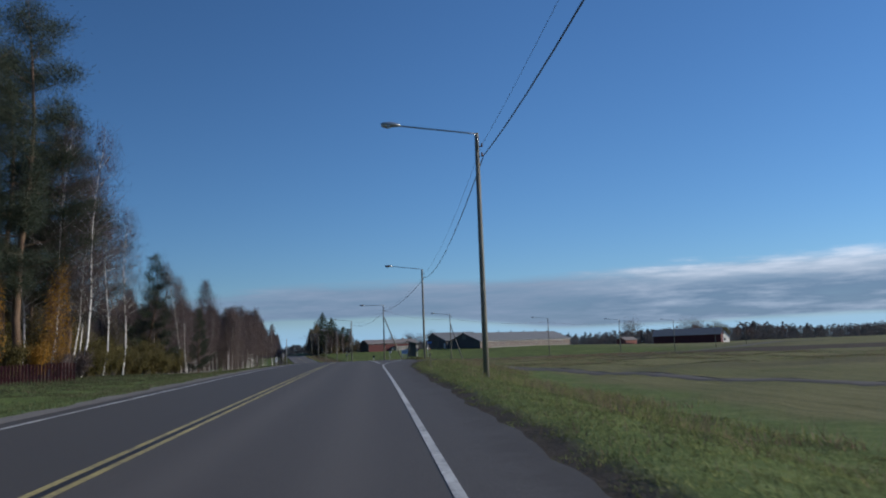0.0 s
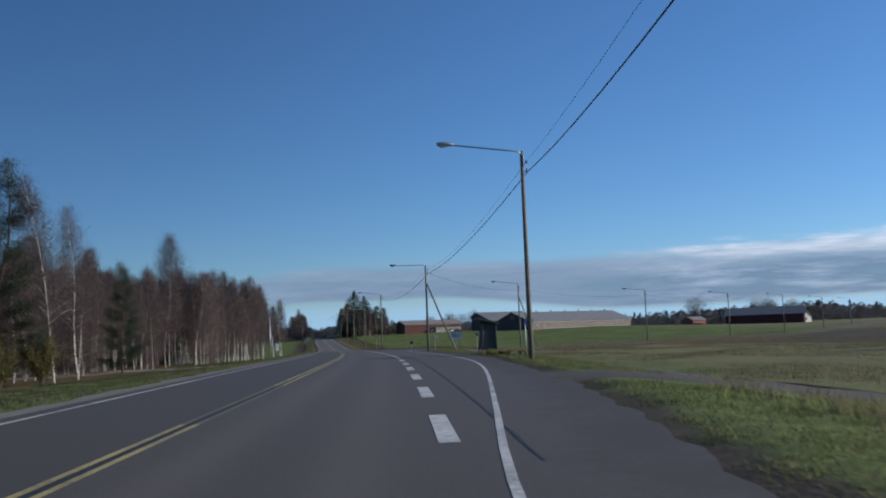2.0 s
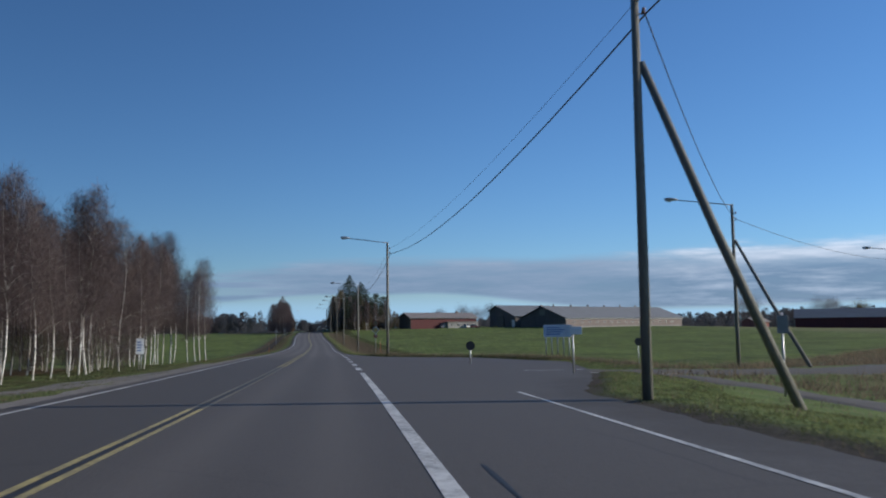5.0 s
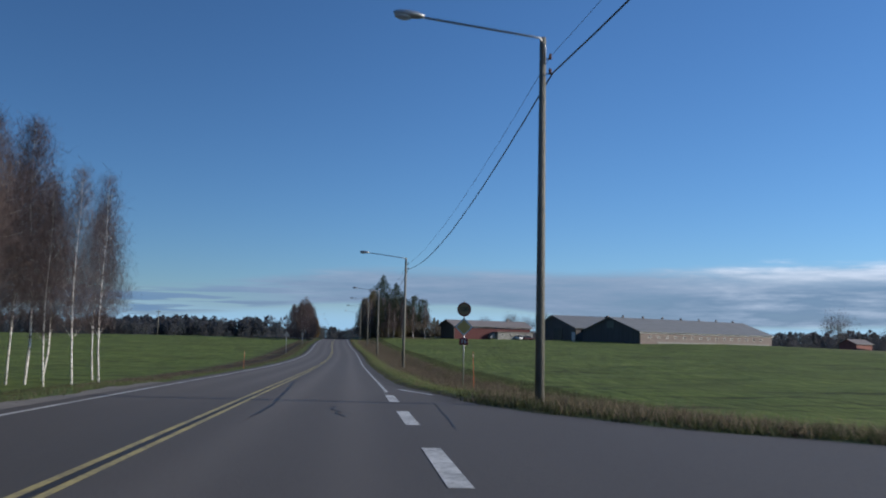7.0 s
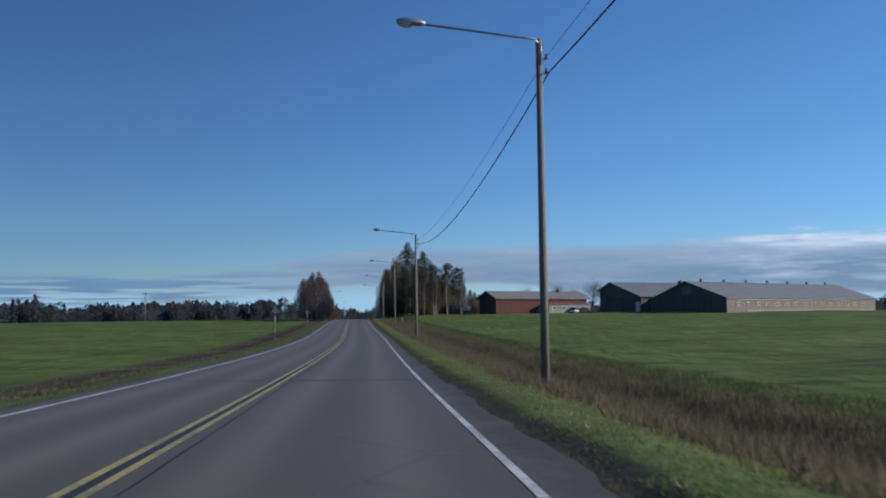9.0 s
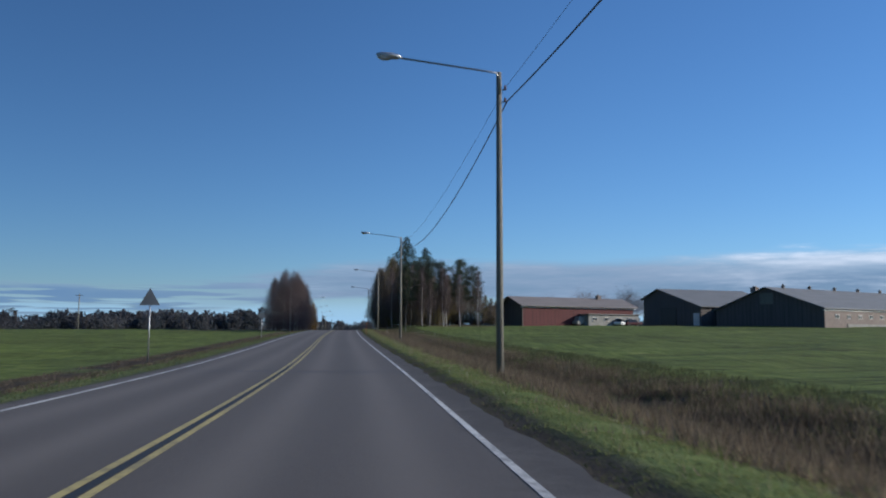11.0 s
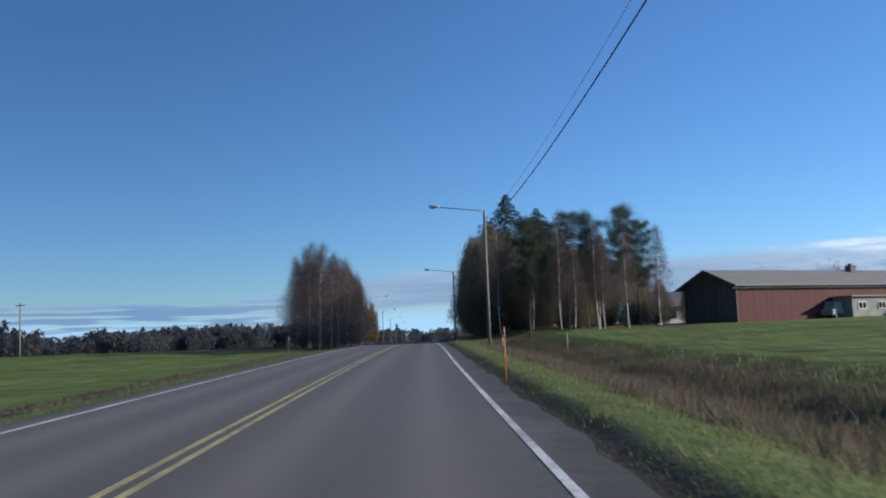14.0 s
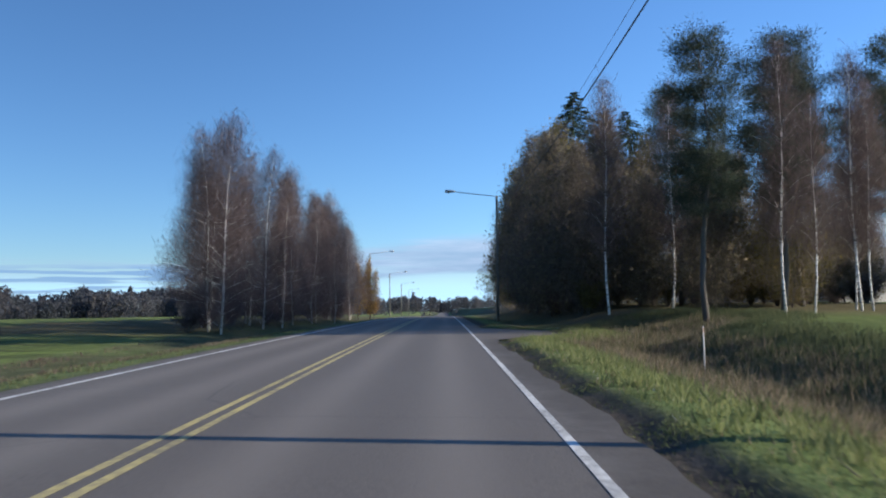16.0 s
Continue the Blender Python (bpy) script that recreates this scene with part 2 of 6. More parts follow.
PALE_BAND = grainy("pale_orange_band", (0.50, 0.30, 0.20), (0.62, 0.42, 0.30), 3, 0.45)
SIGN_BACK = grainy("sign_back_aluminium", (0.16, 0.165, 0.17), (0.24, 0.245, 0.25), 5, 0.6, 0.3)
SIGN_YELLOW = grainy("sign_yellow", (0.50, 0.34, 0.10), (0.60, 0.42, 0.14), 3, 0.45)
# darker, duller colours of the round and route plates
SIGN_DULL = grainy("sign_dull_yellow", (0.24, 0.165, 0.07), (0.31, 0.215, 0.10), 3, 0.5)
SIGN_RIM = grainy("sign_dull_red", (0.20, 0.045, 0.035), (0.27, 0.06, 0.05), 3, 0.5)
SIGN_WHITE = grainy("sign_white", (0.66, 0.67, 0.68), (0.78, 0.79, 0.80), 3, 0.45)
SIGN_BLACK = grainy("sign_black", (0.015, 0.015, 0.016), (0.03, 0.03, 0.032), 3, 0.5)
PALE_BLUE = grainy("sign_pale_blue", (0.56, 0.61, 0.70), (0.66, 0.71, 0.78), 3, 0.45)
SIGN_BLUE = grainy("sign_blue", (0.03, 0.10, 0.34), (0.05, 0.15, 0.45), 3, 0.45)


def birch_bark_material():
    """White bark broken by dark bands and rough black scars."""
    m, nt, b, co = material("birch_bark", 0.8)
    fine = noise_tex(nt, co, 14, 4, 0.7)
    bands = noise_tex(nt, co, 1.0, 4, 0.7, (0.8, 0.8, 7.0))
    scars = noise_tex(nt, co, 1.0, 3, 0.6, (1.6, 1.6, 1.5))
    col = ramp(nt, fine, [(0.3, (0.46, 0.44, 0.42)), (0.7, (0.80, 0.78, 0.75))])
    col = mix(nt, ramp(nt, bands, [(0.52, (0, 0, 0)), (0.60, (0.85,) * 3)]), col, (0.10, 0.088, 0.08))
    col = mix(nt, ramp(nt, scars, [(0.54, (0, 0, 0)), (0.62, (0.9,) * 3)]), col, (0.055, 0.046, 0.04))
    nt.links.new(col, b.inputs["Base Color"])
    bump(nt, b, bands, 0.5, 0.01)
    return m


BIRCH_BARK = birch_bark_material()
PINE_BARK = grainy("pine_bark", (0.075, 0.052, 0.038), (0.20, 0.13, 0.085), 2.5, 0.9, stretch=(3, 3, 0.6), rel=0.9, dist=0.03)
GREY_BARK = grainy("grey_bark", (0.06, 0.05, 0.042), (0.15, 0.13, 0.11), 2.5, 0.9, stretch=(3, 3, 0.5), rel=0.8, dist=0.03)


def foliage(name, dark, light, rough=0.8, through=0.0):
    m, nt, b, co = material(name, rough)
    isl = nt.nodes.new("ShaderNodeNewGeometry").outputs["Random Per Island"]
    info = nt.nodes.new("ShaderNodeObjectInfo").outputs["Random"]
    col = ramp(nt, isl, [(0.0, dark), (1.0, light)])
    col = mix(nt, 1.0, col, ramp(nt, info, [(0.0, (0.75, 0.72, 0.75)), (1.0, (1.2, 1.15, 1.1))]), "MULTIPLY")
    nt.links.new(col, b.inputs["Base Color"])
    b.inputs["Specular IOR Level"].default_value = 0.2
    if through:
        tl, mx = nt.nodes.new("ShaderNodeBsdfTranslucent"), nt.nodes.new("ShaderNodeMixShader")
        mx.inputs[0].default_value = through
        nt.links.new(col, tl.inputs["Color"])
        nt.links.new(b.outputs[0], mx.inputs[1])
        nt.links.new(tl.outputs[0], mx.inputs[2])
        nt.links.new(mx.outputs[0], nt.nodes["Material Output"].inputs["Surface"])
    return m


TWIG = foliage("birch_twigs", (0.072, 0.060, 0.062), (0.17, 0.138, 0.134), through=0.4)
PALE_TWIG = foliage("pale_twigs", (0.13, 0.108, 0.10), (0.27, 0.225, 0.205), through=0.3)
NEEDLE = foliage("pine_needles", (0.028, 0.042, 0.032), (0.082, 0.100, 0.070), through=0.35)
SPRUCE_NEEDLE = foliage("spruce_needles", (0.012, 0.024, 0.014), (0.042, 0.062, 0.032))
GOLD_LEAF = foliage("golden_leaves", (0.20, 0.11, 0.02), (0.45, 0.27, 0.05), through=0.4)
OLIVE_LEAF = foliage("olive_leaves", (0.075, 0.072, 0.026), (0.20, 0.175, 0.07), through=0.45)
GROVE_LEAF = foliage("grove_leaves", (0.098, 0.095, 0.068), (0.235, 0.212, 0.148), through=0.6)
GROVE_TWIG = foliage("grove_twigs", (0.105, 0.095, 0.090), (0.24, 0.21, 0.192), through=0.6)
GRASS_BLADE = foliage("grass_blades", (0.112, 0.146, 0.050), (0.295, 0.335, 0.14), through=0.5)
DULL_BLADE = foliage("dull_grass_blades", (0.050, 0.067, 0.028), (0.135, 0.158, 0.076), through=0.4)
PALE_STALK = foliage("pale_stalks", (0.40, 0.40, 0.34), (0.62, 0.62, 0.56), through=0.4)
DRY_BLADE = foliage("dry_grass_blades", (0.056, 0.047, 0.036), (0.27, 0.228, 0.160), through=0.45)
# the haze of distance is put into these pale bluish base colours
HAZY_WOOD = foliage("far_wood", (0.092, 0.104, 0.122), (0.122, 0.130, 0.144), through=0.6)
_nt = HAZY_WOOD.node_tree
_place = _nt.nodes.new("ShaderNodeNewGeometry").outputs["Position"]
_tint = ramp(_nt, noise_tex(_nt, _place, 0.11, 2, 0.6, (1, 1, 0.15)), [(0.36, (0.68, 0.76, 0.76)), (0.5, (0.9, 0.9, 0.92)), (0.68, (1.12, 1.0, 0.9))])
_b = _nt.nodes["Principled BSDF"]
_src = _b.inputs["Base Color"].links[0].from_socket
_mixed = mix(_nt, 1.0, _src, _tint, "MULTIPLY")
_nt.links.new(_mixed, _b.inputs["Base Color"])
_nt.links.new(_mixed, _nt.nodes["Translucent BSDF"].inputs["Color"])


# ---- helpers for building ----
def smooth(a, b, v):
    t = np.clip((np.asarray(v, float) - a) / (b - a), 0, 1)
    return t * t * (3 - 2 * t)


def spline(xs, ys):
    """A smooth curve through the knots (cubic Hermite)."""
    xs, ys = np.array(xs, float), np.array(ys, float)
    m = np.gradient(ys, xs)

    def at(v):
        v = np.asarray(v, float)
        i = np.clip(np.searchsorted(xs, v) - 1, 0, len(xs) - 2)
        h = xs[i + 1] - xs[i]
        t = np.clip((v - xs[i]) / h, 0, 1)
        return ((2 * t**3 - 3 * t**2 + 1) * ys[i] + (t**3 - 2 * t**2 + t) * h * m[i] + (-2 * t**3 + 3 * t**2) * ys[i + 1] + (t**3 - t**2) * h * m[i + 1])

    return at


def straight(xs, ys):
    return lambda v: np.interp(v, xs, ys)


def mesh_of(name, verts, faces, mat=None, smooth_faces=False):
    me = bpy.data.meshes.new(name)
    me.from_pydata([tuple(map(float, v)) for v in verts], [], faces)
    if mat:
        me.materials.append(mat)
    if smooth_faces:
        me.polygons.foreach_set("use_smooth", np.ones(len(me.polygons), bool))
    me.update()
    return me


def tri_mesh(name, pts, mat):
    """A mesh from an array of loose triangles, n x 3 x 3."""
    pts = np.asarray(pts, np.float32)
    n = len(pts)
    me = bpy.data.meshes.new(name)
    me.vertices.add(3 * n)
    me.vertices.foreach_set("co", pts.ravel())
    me.loops.add(3 * n)
    me.loops.foreach_set("vertex_index", np.arange(3 * n, dtype=np.int32))
    me.polygons.add(n)
    me.polygons.foreach_set("loop_start", np.arange(0, 3 * n, 3, dtype=np.int32))
    me.polygons.foreach_set("loop_total", np.full(n, 3, np.int32))
    me.materials.append(mat)
    me.update()
    me.validate()
    return me


def part(name, me, parent, label=""):
    ob = new(name, me)
    ob.parent = parent
    if label:
        ob["label"] = label
    return ob


def thing(name, label, category, at=(0, 0, 0), turn=0.0, group="", kind=""):
    ob = new(name)
    ob.empty_display_size = 0.2
    ob.matrix_basis = pose(*at, 0, 0, turn)
    return tagged(ob, label, category, group, kind)


def bm_mesh(name, bm, mat, smooth_faces=False):
    me = bpy.data.meshes.new(name)
    bmesh.ops.recalc_face_normals(bm, faces=bm.faces)
    bm.to_mesh(me)
    bm.free()
    me.materials.append(mat)
    if smooth_faces:
        me.polygons.foreach_set("use_smooth", np.ones(len(me.polygons), bool))
    return me


def box(bm, lo, hi, bevel=0.0, m=None):
    c = [(a + b) / 2 for a, b in zip(lo, hi)]
    s = [b - a for a, b in zip(lo, hi)]
    made = bmesh.ops.create_cube(bm, size=1.0, matrix=(m or Matrix()) @ Matrix.Translation(c) @ Matrix.Diagonal((*s, 1)))
    if bevel:
        edges = list({e for v in made["verts"] for e in v.link_edges})
        bmesh.ops.bevel(bm, geom=edges, offset=bevel, segments=1, affect="EDGES")
    return bm


def box_mesh(name, lo, hi, mat, bevel=0.0, m=None):
    return bm_mesh(name, box(bmesh.new(), lo, hi, bevel, m), mat)


def tube_data(path, radii, sides=6, cap=True):
    """Vertices and faces of a tube along a path."""
    path = np.asarray(path, float)
    verts, faces = [], []
    n = len(path)
    tang = np.gradient(path, axis=0)
    for i in range(n):
        d = Vector(tang[i]).normalized()
        a = d.orthogonal().normalized() if abs(d.z) < 0.95 else Vector((1, 0, 0))
        b = d.cross(a).normalized()
        a = b.cross(d).normalized()
        for k in range(sides):
            w = 2 * math.pi * k / sides
            verts.append(tuple(Vector(path[i]) + (a * math.cos(w) + b * math.sin(w)) * radii[i]))
    for i in range(n - 1):
        for k in range(sides):
            k2 = (k + 1) % sides
            faces.append((i * sides + k, i * sides + k2, (i + 1) * sides + k2, (i + 1) * sides + k))
    if cap:
        faces.append(tuple(range(sides))[::-1])
        faces.append(tuple((n - 1) * sides + k for k in range(sides)))
    return verts, faces


def tubes_mesh(name, tubes, mat):
    verts, faces = [], []
    for v, f in tubes:
        o = len(verts)
        verts += v
        faces += [tuple(i + o for i in q) for q in f]
    return mesh_of(name, verts, faces, mat, True)


def tube_mesh(name, path, radii, mat, sides=8):
    if isinstance(radii, (int, float)):
        radii = [radii] * len(path)
    return tubes_mesh(name, [tube_data(path, radii, sides)], mat)


# ---- the road's line: right edge line and level by distance along y ----
ROAD_Y = (-400, -60, 0, 25.5, 50.8, 75.8, 100.5, 125.1, 149.7, 174.4, 198.9, 223.1, 247.8, 273.6, 299.8, 325.2, 350.5, 376, 401.8, 450, 520, 600, 800, 1400)
edge_x = spline(ROAD_Y, (0.0, 0.8, 0.97, 1.0, 0.91, 0.56, -0.26, -1.69, -3.6, -5.78, -8.14, -10.61, -13.18, -15.81, -18.63, -21.75, -24.94, -27.97, -30.84, -36.25, -44.1, -53.0, -75.0, -141.0))
road_z = spline(ROAD_Y, (-2.0, -0.5, 0.03, 0.27, 0.43, 0.41, 0.24, -0.07, -0.41, -0.73, -1.07, -1.47, -1.81, -1.95, -1.83, -1.49, -1.04, -0.61, -0.22, 0.12, 0.15, -0.5, -2.0, -2.0))
LANE = 3.81
LEFT_LINE = -7.35
# the outer rim of the asphalt beside the right edge line
rim_base = straight((-400, 0, 30, 44, 50, 56, 62, 68, 74, 84, 94, 104, 125, 145, 158, 172, 186, 190, 194, 196, 200, 204, 210, 431, 435, 441, 446, 1400), (1.2, 1.25, 1.25, 1.4, 1.65, 2.1, 2.75, 3.4, 3.8, 4.1, 4.6, 4.7, 4.4, 4.9, 9.0, 12.0, 9.0, 4.6, 2.6, 2.1, 1.6, 1.05, 0.62, 0.62, 3.6, 3.6, 0.8, 0.8))


def rim_r(y):
    """The rim is ragged where the edge has crumbled."""
    y = np.asarray(y, float)
    return rim_base(y) + 0.05 * np.sin(y * 0.63) + 0.035 * np.sin(y * 1.71 + 1.0) + 0.04 * np.sin(y * 3.07 + 2.2) * (1 + smooth(48, 62, y) - smooth(140, 156, y))


bay_line = spline((46, 52, 58, 64, 70, 76, 83, 90, 100, 120, 130, 146), (0.0, 0.08, 0.38, 0.95, 1.55, 2.15, 2.75, 3.1, 3.2, 3.15, 3.2, 3.45))
field_r = spline((-400, 0, 100, 150, 200, 260, 330, 400, 450, 520, 700, 1400), (-1.2, -1.0, -0.75, -1.1, -1.8, -2.3, -1.6, -0.3, 1.1, 1.6, 1.5, 1.5))
field_l = spline((-400, 0, 100, 150, 200, 260, 350, 420, 450, 520, 700, 1400), (-0.6, -0.3, -0.7, -1.2, -2.0, -2.7, -2.1, -0.7, 0.0, 0.0, -0.8, -0.8))
SIDE_ROAD = [(-5, 172), (6, 166), (17, 164), (29, 170), (40, 182), (65, 214), (97, 256), (140, 313), (186, 372), (240, 430)]
ACCESS = [(2.6, 74.6), (5.0, 73.6), (8.0, 72.6), (11.0, 71.8), (14.6, 70.6)]
FOOTPATH = [(36, -30), (30, 0), (24, 25), (19.3, 45), (16.0, 62), (13.8, 76), (12.2, 90), (11.3, 104), (10.9, 118), (10.8, 132), (10.4, 141), (9.7, 149), (8.3, 156), (6.2, 161)]


def near_line(x, y, line):
    """The distance to a line of points, in plan."""
    x, y = np.asarray(x, float), np.asarray(y, float)
    best = np.full(np.broadcast(x, y).shape, 1e9)
    for (ax, ay), (bx, by) in zip(line, line[1:]):
        dx, dy = bx - ax, by - ay
        t = np.clip(((x - ax) * dx + (y - ay) * dy) / (dx * dx + dy * dy), 0, 1)
        best = np.minimum(best, np.hypot(x - ax - t * dx, y - ay - t * dy))
    return best


def ditch_amount(y):
    return np.maximum(smooth(198, 216, y) * (1 - smooth(428, 440, y)), 0.75 * (1 - smooth(35, 66, y)))


def ground_z(x, y):
    x, y = np.asarray(x, float), np.asarray(y, float)
    u = x - edge_x(y)
    zr = road_z(y)
    far = smooth(60, 260, np.abs(u))
    fr = field_r(y) * (1 - smooth(120, 240, u)) + np.minimum(field_r(y), -0.8) * smooth(120, 240, u)
    fl = field_l(y) * (1 - far) + -1.6 * far
    e = rim_r(y)
    d = u - e
    dit = ditch_amount(y)
    verge = zr - 0.06 - 0.05 * np.clip(d - 1.2, 0, 3) + (0.06 + 0.03 * smooth(194, 206, y) + 0.04 * smooth(330, 375, y)) * smooth(0.1, 0.7, d) * (1 - smooth(1.3, 3.2, d))
    start = 2.6 - 1.1 * smooth(200, 214, y)
    shape = verge * (1 - smooth(start, 9.3, d)) + fr * smooth(start, 9.3, d)
    right = shape - dit * (0.55 + 0.08 * smooth(330, 390, y)) * np.exp(-(((d - 5.2) / 2.2) ** 2))
    g = -7.9 - u
    left = (zr - 0.06 - 0.05 * np.clip(g, 0, 3)) * (1 - smooth(2.5, 9, g)) + fl * smooth(2.5, 9, g) - 0.4 * np.exp(-(((g - 4.2) / 1.3) ** 2)) * smooth(205, 225, y) + 0.7 * smooth(3.5, 9, g) * (1 - smooth(60, 86, y)) * (1 - smooth(40, 70, g))
    z = np.where(u > 0, right, left)
    z = np.where((u < e) & (u > -7.9), zr - 0.07, z)
    sr = smooth(9.0, 3.6, near_line(x, y, SIDE_ROAD)) * smooth(-4, 2, d)
    z = z * (1 - sr) + (fr * 0.5 + (zr - 0.1) * 0.5 * (1 - far) + fr * 0.5 * far) * sr
    rough = 0.05 * np.sin(x * 1.7 + 0.6 * np.sin(y * 0.9)) * np.sin(y * 1.3 + 0.8 * np.sin(x * 0.7)) * smooth(0.3, 3, np.maximum(d, g))
    swell = 0.11 * np.sin(x * 0.31 + 1.3 * np.sin(y * 0.05)) * np.sin(y * 0.23 + 0.9 * np.sin(x * 0.11)) + 0.07 * np.sin(0.5 * x - 0.37 * y)
    return z + rough + swell * smooth(9, 16, np.maximum(d, g)) * (1 - smooth(120, 200, np.abs(u)))


def zt(x, y):
    return float(ground_z(x, y))


# ---- ground: one sheet to the horizon ----
def build_ground():
    us = np.concatenate([-np.geomspace(2600, 44, 26), np.arange(-40, -12, 2.0), np.arange(-11.5, -7.4, 0.6), [-6, -3.8, -1.5, 0, 0.5], np.arange(0.7, 2.2, 0.13), np.arange(2.3, 13, 0.42), np.arange(13.5, 64, 1.4), np.geomspace(66, 2600, 32)])
    ys = np.concatenate([np.arange(-400, -30, 25.0), np.arange(-30, 470, 1.4), np.arange(470, 620, 8.0), np.geomspace(625, 3900, 26)])
    yy, uu = np.meshgrid(ys, us, indexing="ij")
    xx = edge_x(yy) + uu
    zz = ground_z(xx, yy)
    nr, nc = xx.shape
    verts = np.stack([xx, yy, zz], -1).reshape(-1, 3)
    faces = [(i * nc + j, i * nc + j + 1, (i + 1) * nc + j + 1, (i + 1) * nc + j) for i in range(nr - 1) for j in range(nc - 1)]
    me = mesh_of("ground", verts, faces, GROUND, True)
    d, g = uu - rim_r(yy), -7.9 - uu
    wob = 0.6 * np.sin(yy * 0.31) + 0.5 * np.sin(yy * 0.83 + 1.3)
    dit = ditch_amount(yy)
    side = near_line(xx, yy, SIDE_ROAD)
    # the field across the side road lies in strips: pale stubble, a dark boundary, a green strip, then ploughed land
    beyond = smooth(5, 12, xx - np.interp(yy, [q[1] for q in SIDE_ROAD[2:]], [q[0] for q in SIDE_ROAD[2:]]))
    seam = yy - 107 - 1.5 * np.sin(xx * 0.06)
    turned = yy - 137 + 0.35 * (xx - 45) - 2 * np.sin(xx * 0.09)
    plough = np.maximum(0.85 * np.exp(-((seam / 2.6) ** 2)) * smooth(22, 34, xx), smooth(-3, 3, turned) * (1 - smooth(285, 300, yy)) * smooth(36, 46, xx)) * beyond
    plough = np.maximum(plough, 0.55 * smooth(0, 1, np.sin(yy * 0.115 + 0.5 * np.sin(xx * 0.05)) - 0.35) * smooth(16, 26, xx) * (yy < 100) * (yy > -60))
    zones = {
        "crop": np.maximum(smooth(8.4, 9.6, d + wob) * smooth(176, 190, yy + 0.35 * xx) * (1 - smooth(150, 190, uu)) * smooth(4, 10, side), smooth(7.0, 8.6, g + 0.5 * wob) * smooth(208, 222, yy) * (1 - smooth(600, 640, yy))) * (1 - smooth(435, 442, yy) * (uu < 60) * (uu > 0)),
        "dead": np.maximum(np.maximum(smooth(1.5, 2.2, d + 0.2 * wob) * (1 - smooth(8.2, 9.4, d + wob)) * smooth(205, 216, yy), smooth(0.8, 2.2, g + 0.4 * wob) * (1 - smooth(6.2, 7.4, g + wob)) * smooth(212, 228, yy)) * (1 - 0.4 * smooth(385, 410, yy)), 0.7 * smooth(5.5, 3.0, np.abs(side - 8)) * smooth(9, 20, d)),
        "stubble": smooth(9, 12, d + wob) * (1 - smooth(160, 190, yy + 0.35 * xx)) + smooth(130, 180, uu) * smooth(100, 160, yy),
        "plough": plough,
        "gravel": np.maximum(smooth(0.80 + 0.5 * smooth(56, 70, yy) * (1 - smooth(140, 150, yy)), 0.35, d + 0.25 * wob * (yy < 150) * (yy > 56)) * (d > -0.5), smooth(0.9, 0.2, g) * (g > -0.5)),
        "leaf": smooth(11, 15, g + wob) * (1 - smooth(195, 214, yy)) + 0.8 * smooth(3, 6, d) * smooth(436, 446, yy + 0.2 * uu) * (1 - smooth(24, 34, uu)) * (yy < 560) + 0.8 * smooth(4, 8, g) * smooth(438, 448, yy) * (yy < 560) * (g < 30),
    }
    for k, v in zones.items():
        a = me.attributes.new(k, "FLOAT", "POINT")
        a.data.foreach_set("value", np.clip(np.broadcast_to(v, xx.shape), 0, 1).astype(np.float32).ravel())
    tagged(new("ground", me), "flat autumn farmland with green crop, grass verges and brown ditches", "ground", kind="structure")


build_ground()


# ---- carriageway ----
def ribbon(name, y0, y1, left, right, lift, mat, step=2.0, cols=1, track=False):
    """A strip that lies on the road, between two offsets from the right edge line."""
    ys = np.append(np.arange(y0, y1, step), y1)
    if track:
        ys = np.concatenate([np.arange(y0, -12, 6.0), np.arange(-12, 450, 0.7), np.arange(450, y1 + 1, 6.0)])
    lo = np.array([left(y) if callable(left) else left for y in ys], float)
    hi = np.array([right(y) if callable(right) else right for y in ys], float)
    t = np.linspace(0, 1, cols + 1)
    off = lo[:, None] * (1 - t) + hi[:, None] * t
    x = edge_x(ys)[:, None] + off
    z = np.broadcast_to(road_z(ys)[:, None] + lift, x.shape)
    y = np.broadcast_to(ys[:, None], x.shape)
    nc = cols + 1
    faces = [(i * nc + j, i * nc + j + 1, (i + 1) * nc + j + 1, (i + 1) * nc + j) for i in range(len(ys) - 1) for j in range(cols)]
    me = mesh_of(name, np.stack([x, y, z], -1).reshape(-1, 3), faces, mat, True)
    if track:
        a = me.attributes.new("track", "FLOAT", "POINT")
        w = sum(np.exp(-(((off - c) / 0.38) ** 2)) * (1.0 if c > -4 else 0.1 + 0.9 * smooth(190, 220, y)) for c in (-1.05, -2.75, -4.95, -6.5))
        a.data.foreach_set("value", (0.55 * w).astype(np.float32).ravel())
        a = me.attributes.new("age", "FLOAT", "POINT")
        worn = (0.85 * smooth(-3.6, -4.0, off) + 0.45 * smooth(-4.0, -3.6, off)) * (1 - smooth(182, 204, y + 1.2 * np.sin(off * 2)))
        a.data.foreach_set("value", np.broadcast_to(worn, x.shape).astype(np.float32).ravel())
        a = me.attributes.new("dirt", "FLOAT", "POINT")
        rim = np.maximum(smooth(1.15, 0.0, hi[:, None] - off), smooth(0.5, 0.0, off - lo[:, None]))
        bay = smooth(48, 60, y) * (1 - smooth(150, 160, y)) * smooth(2.4, 0.2, hi[:, None] - off)
        a.data.foreach_set("value", np.maximum(rim, bay).astype(np.float32).ravel())
    return me


road = tagged(new("road", ribbon("road", -400, 1400, -7.9, lambda y: float(rim_r(y)), 0.0, ASPHALT, 2.0, 60, True)), "worn grey asphalt two-lane country road", "road", kind="structure")


def marking(name, me, label):
    return tagged(new(name, me), label, "road marking", kind="structure")


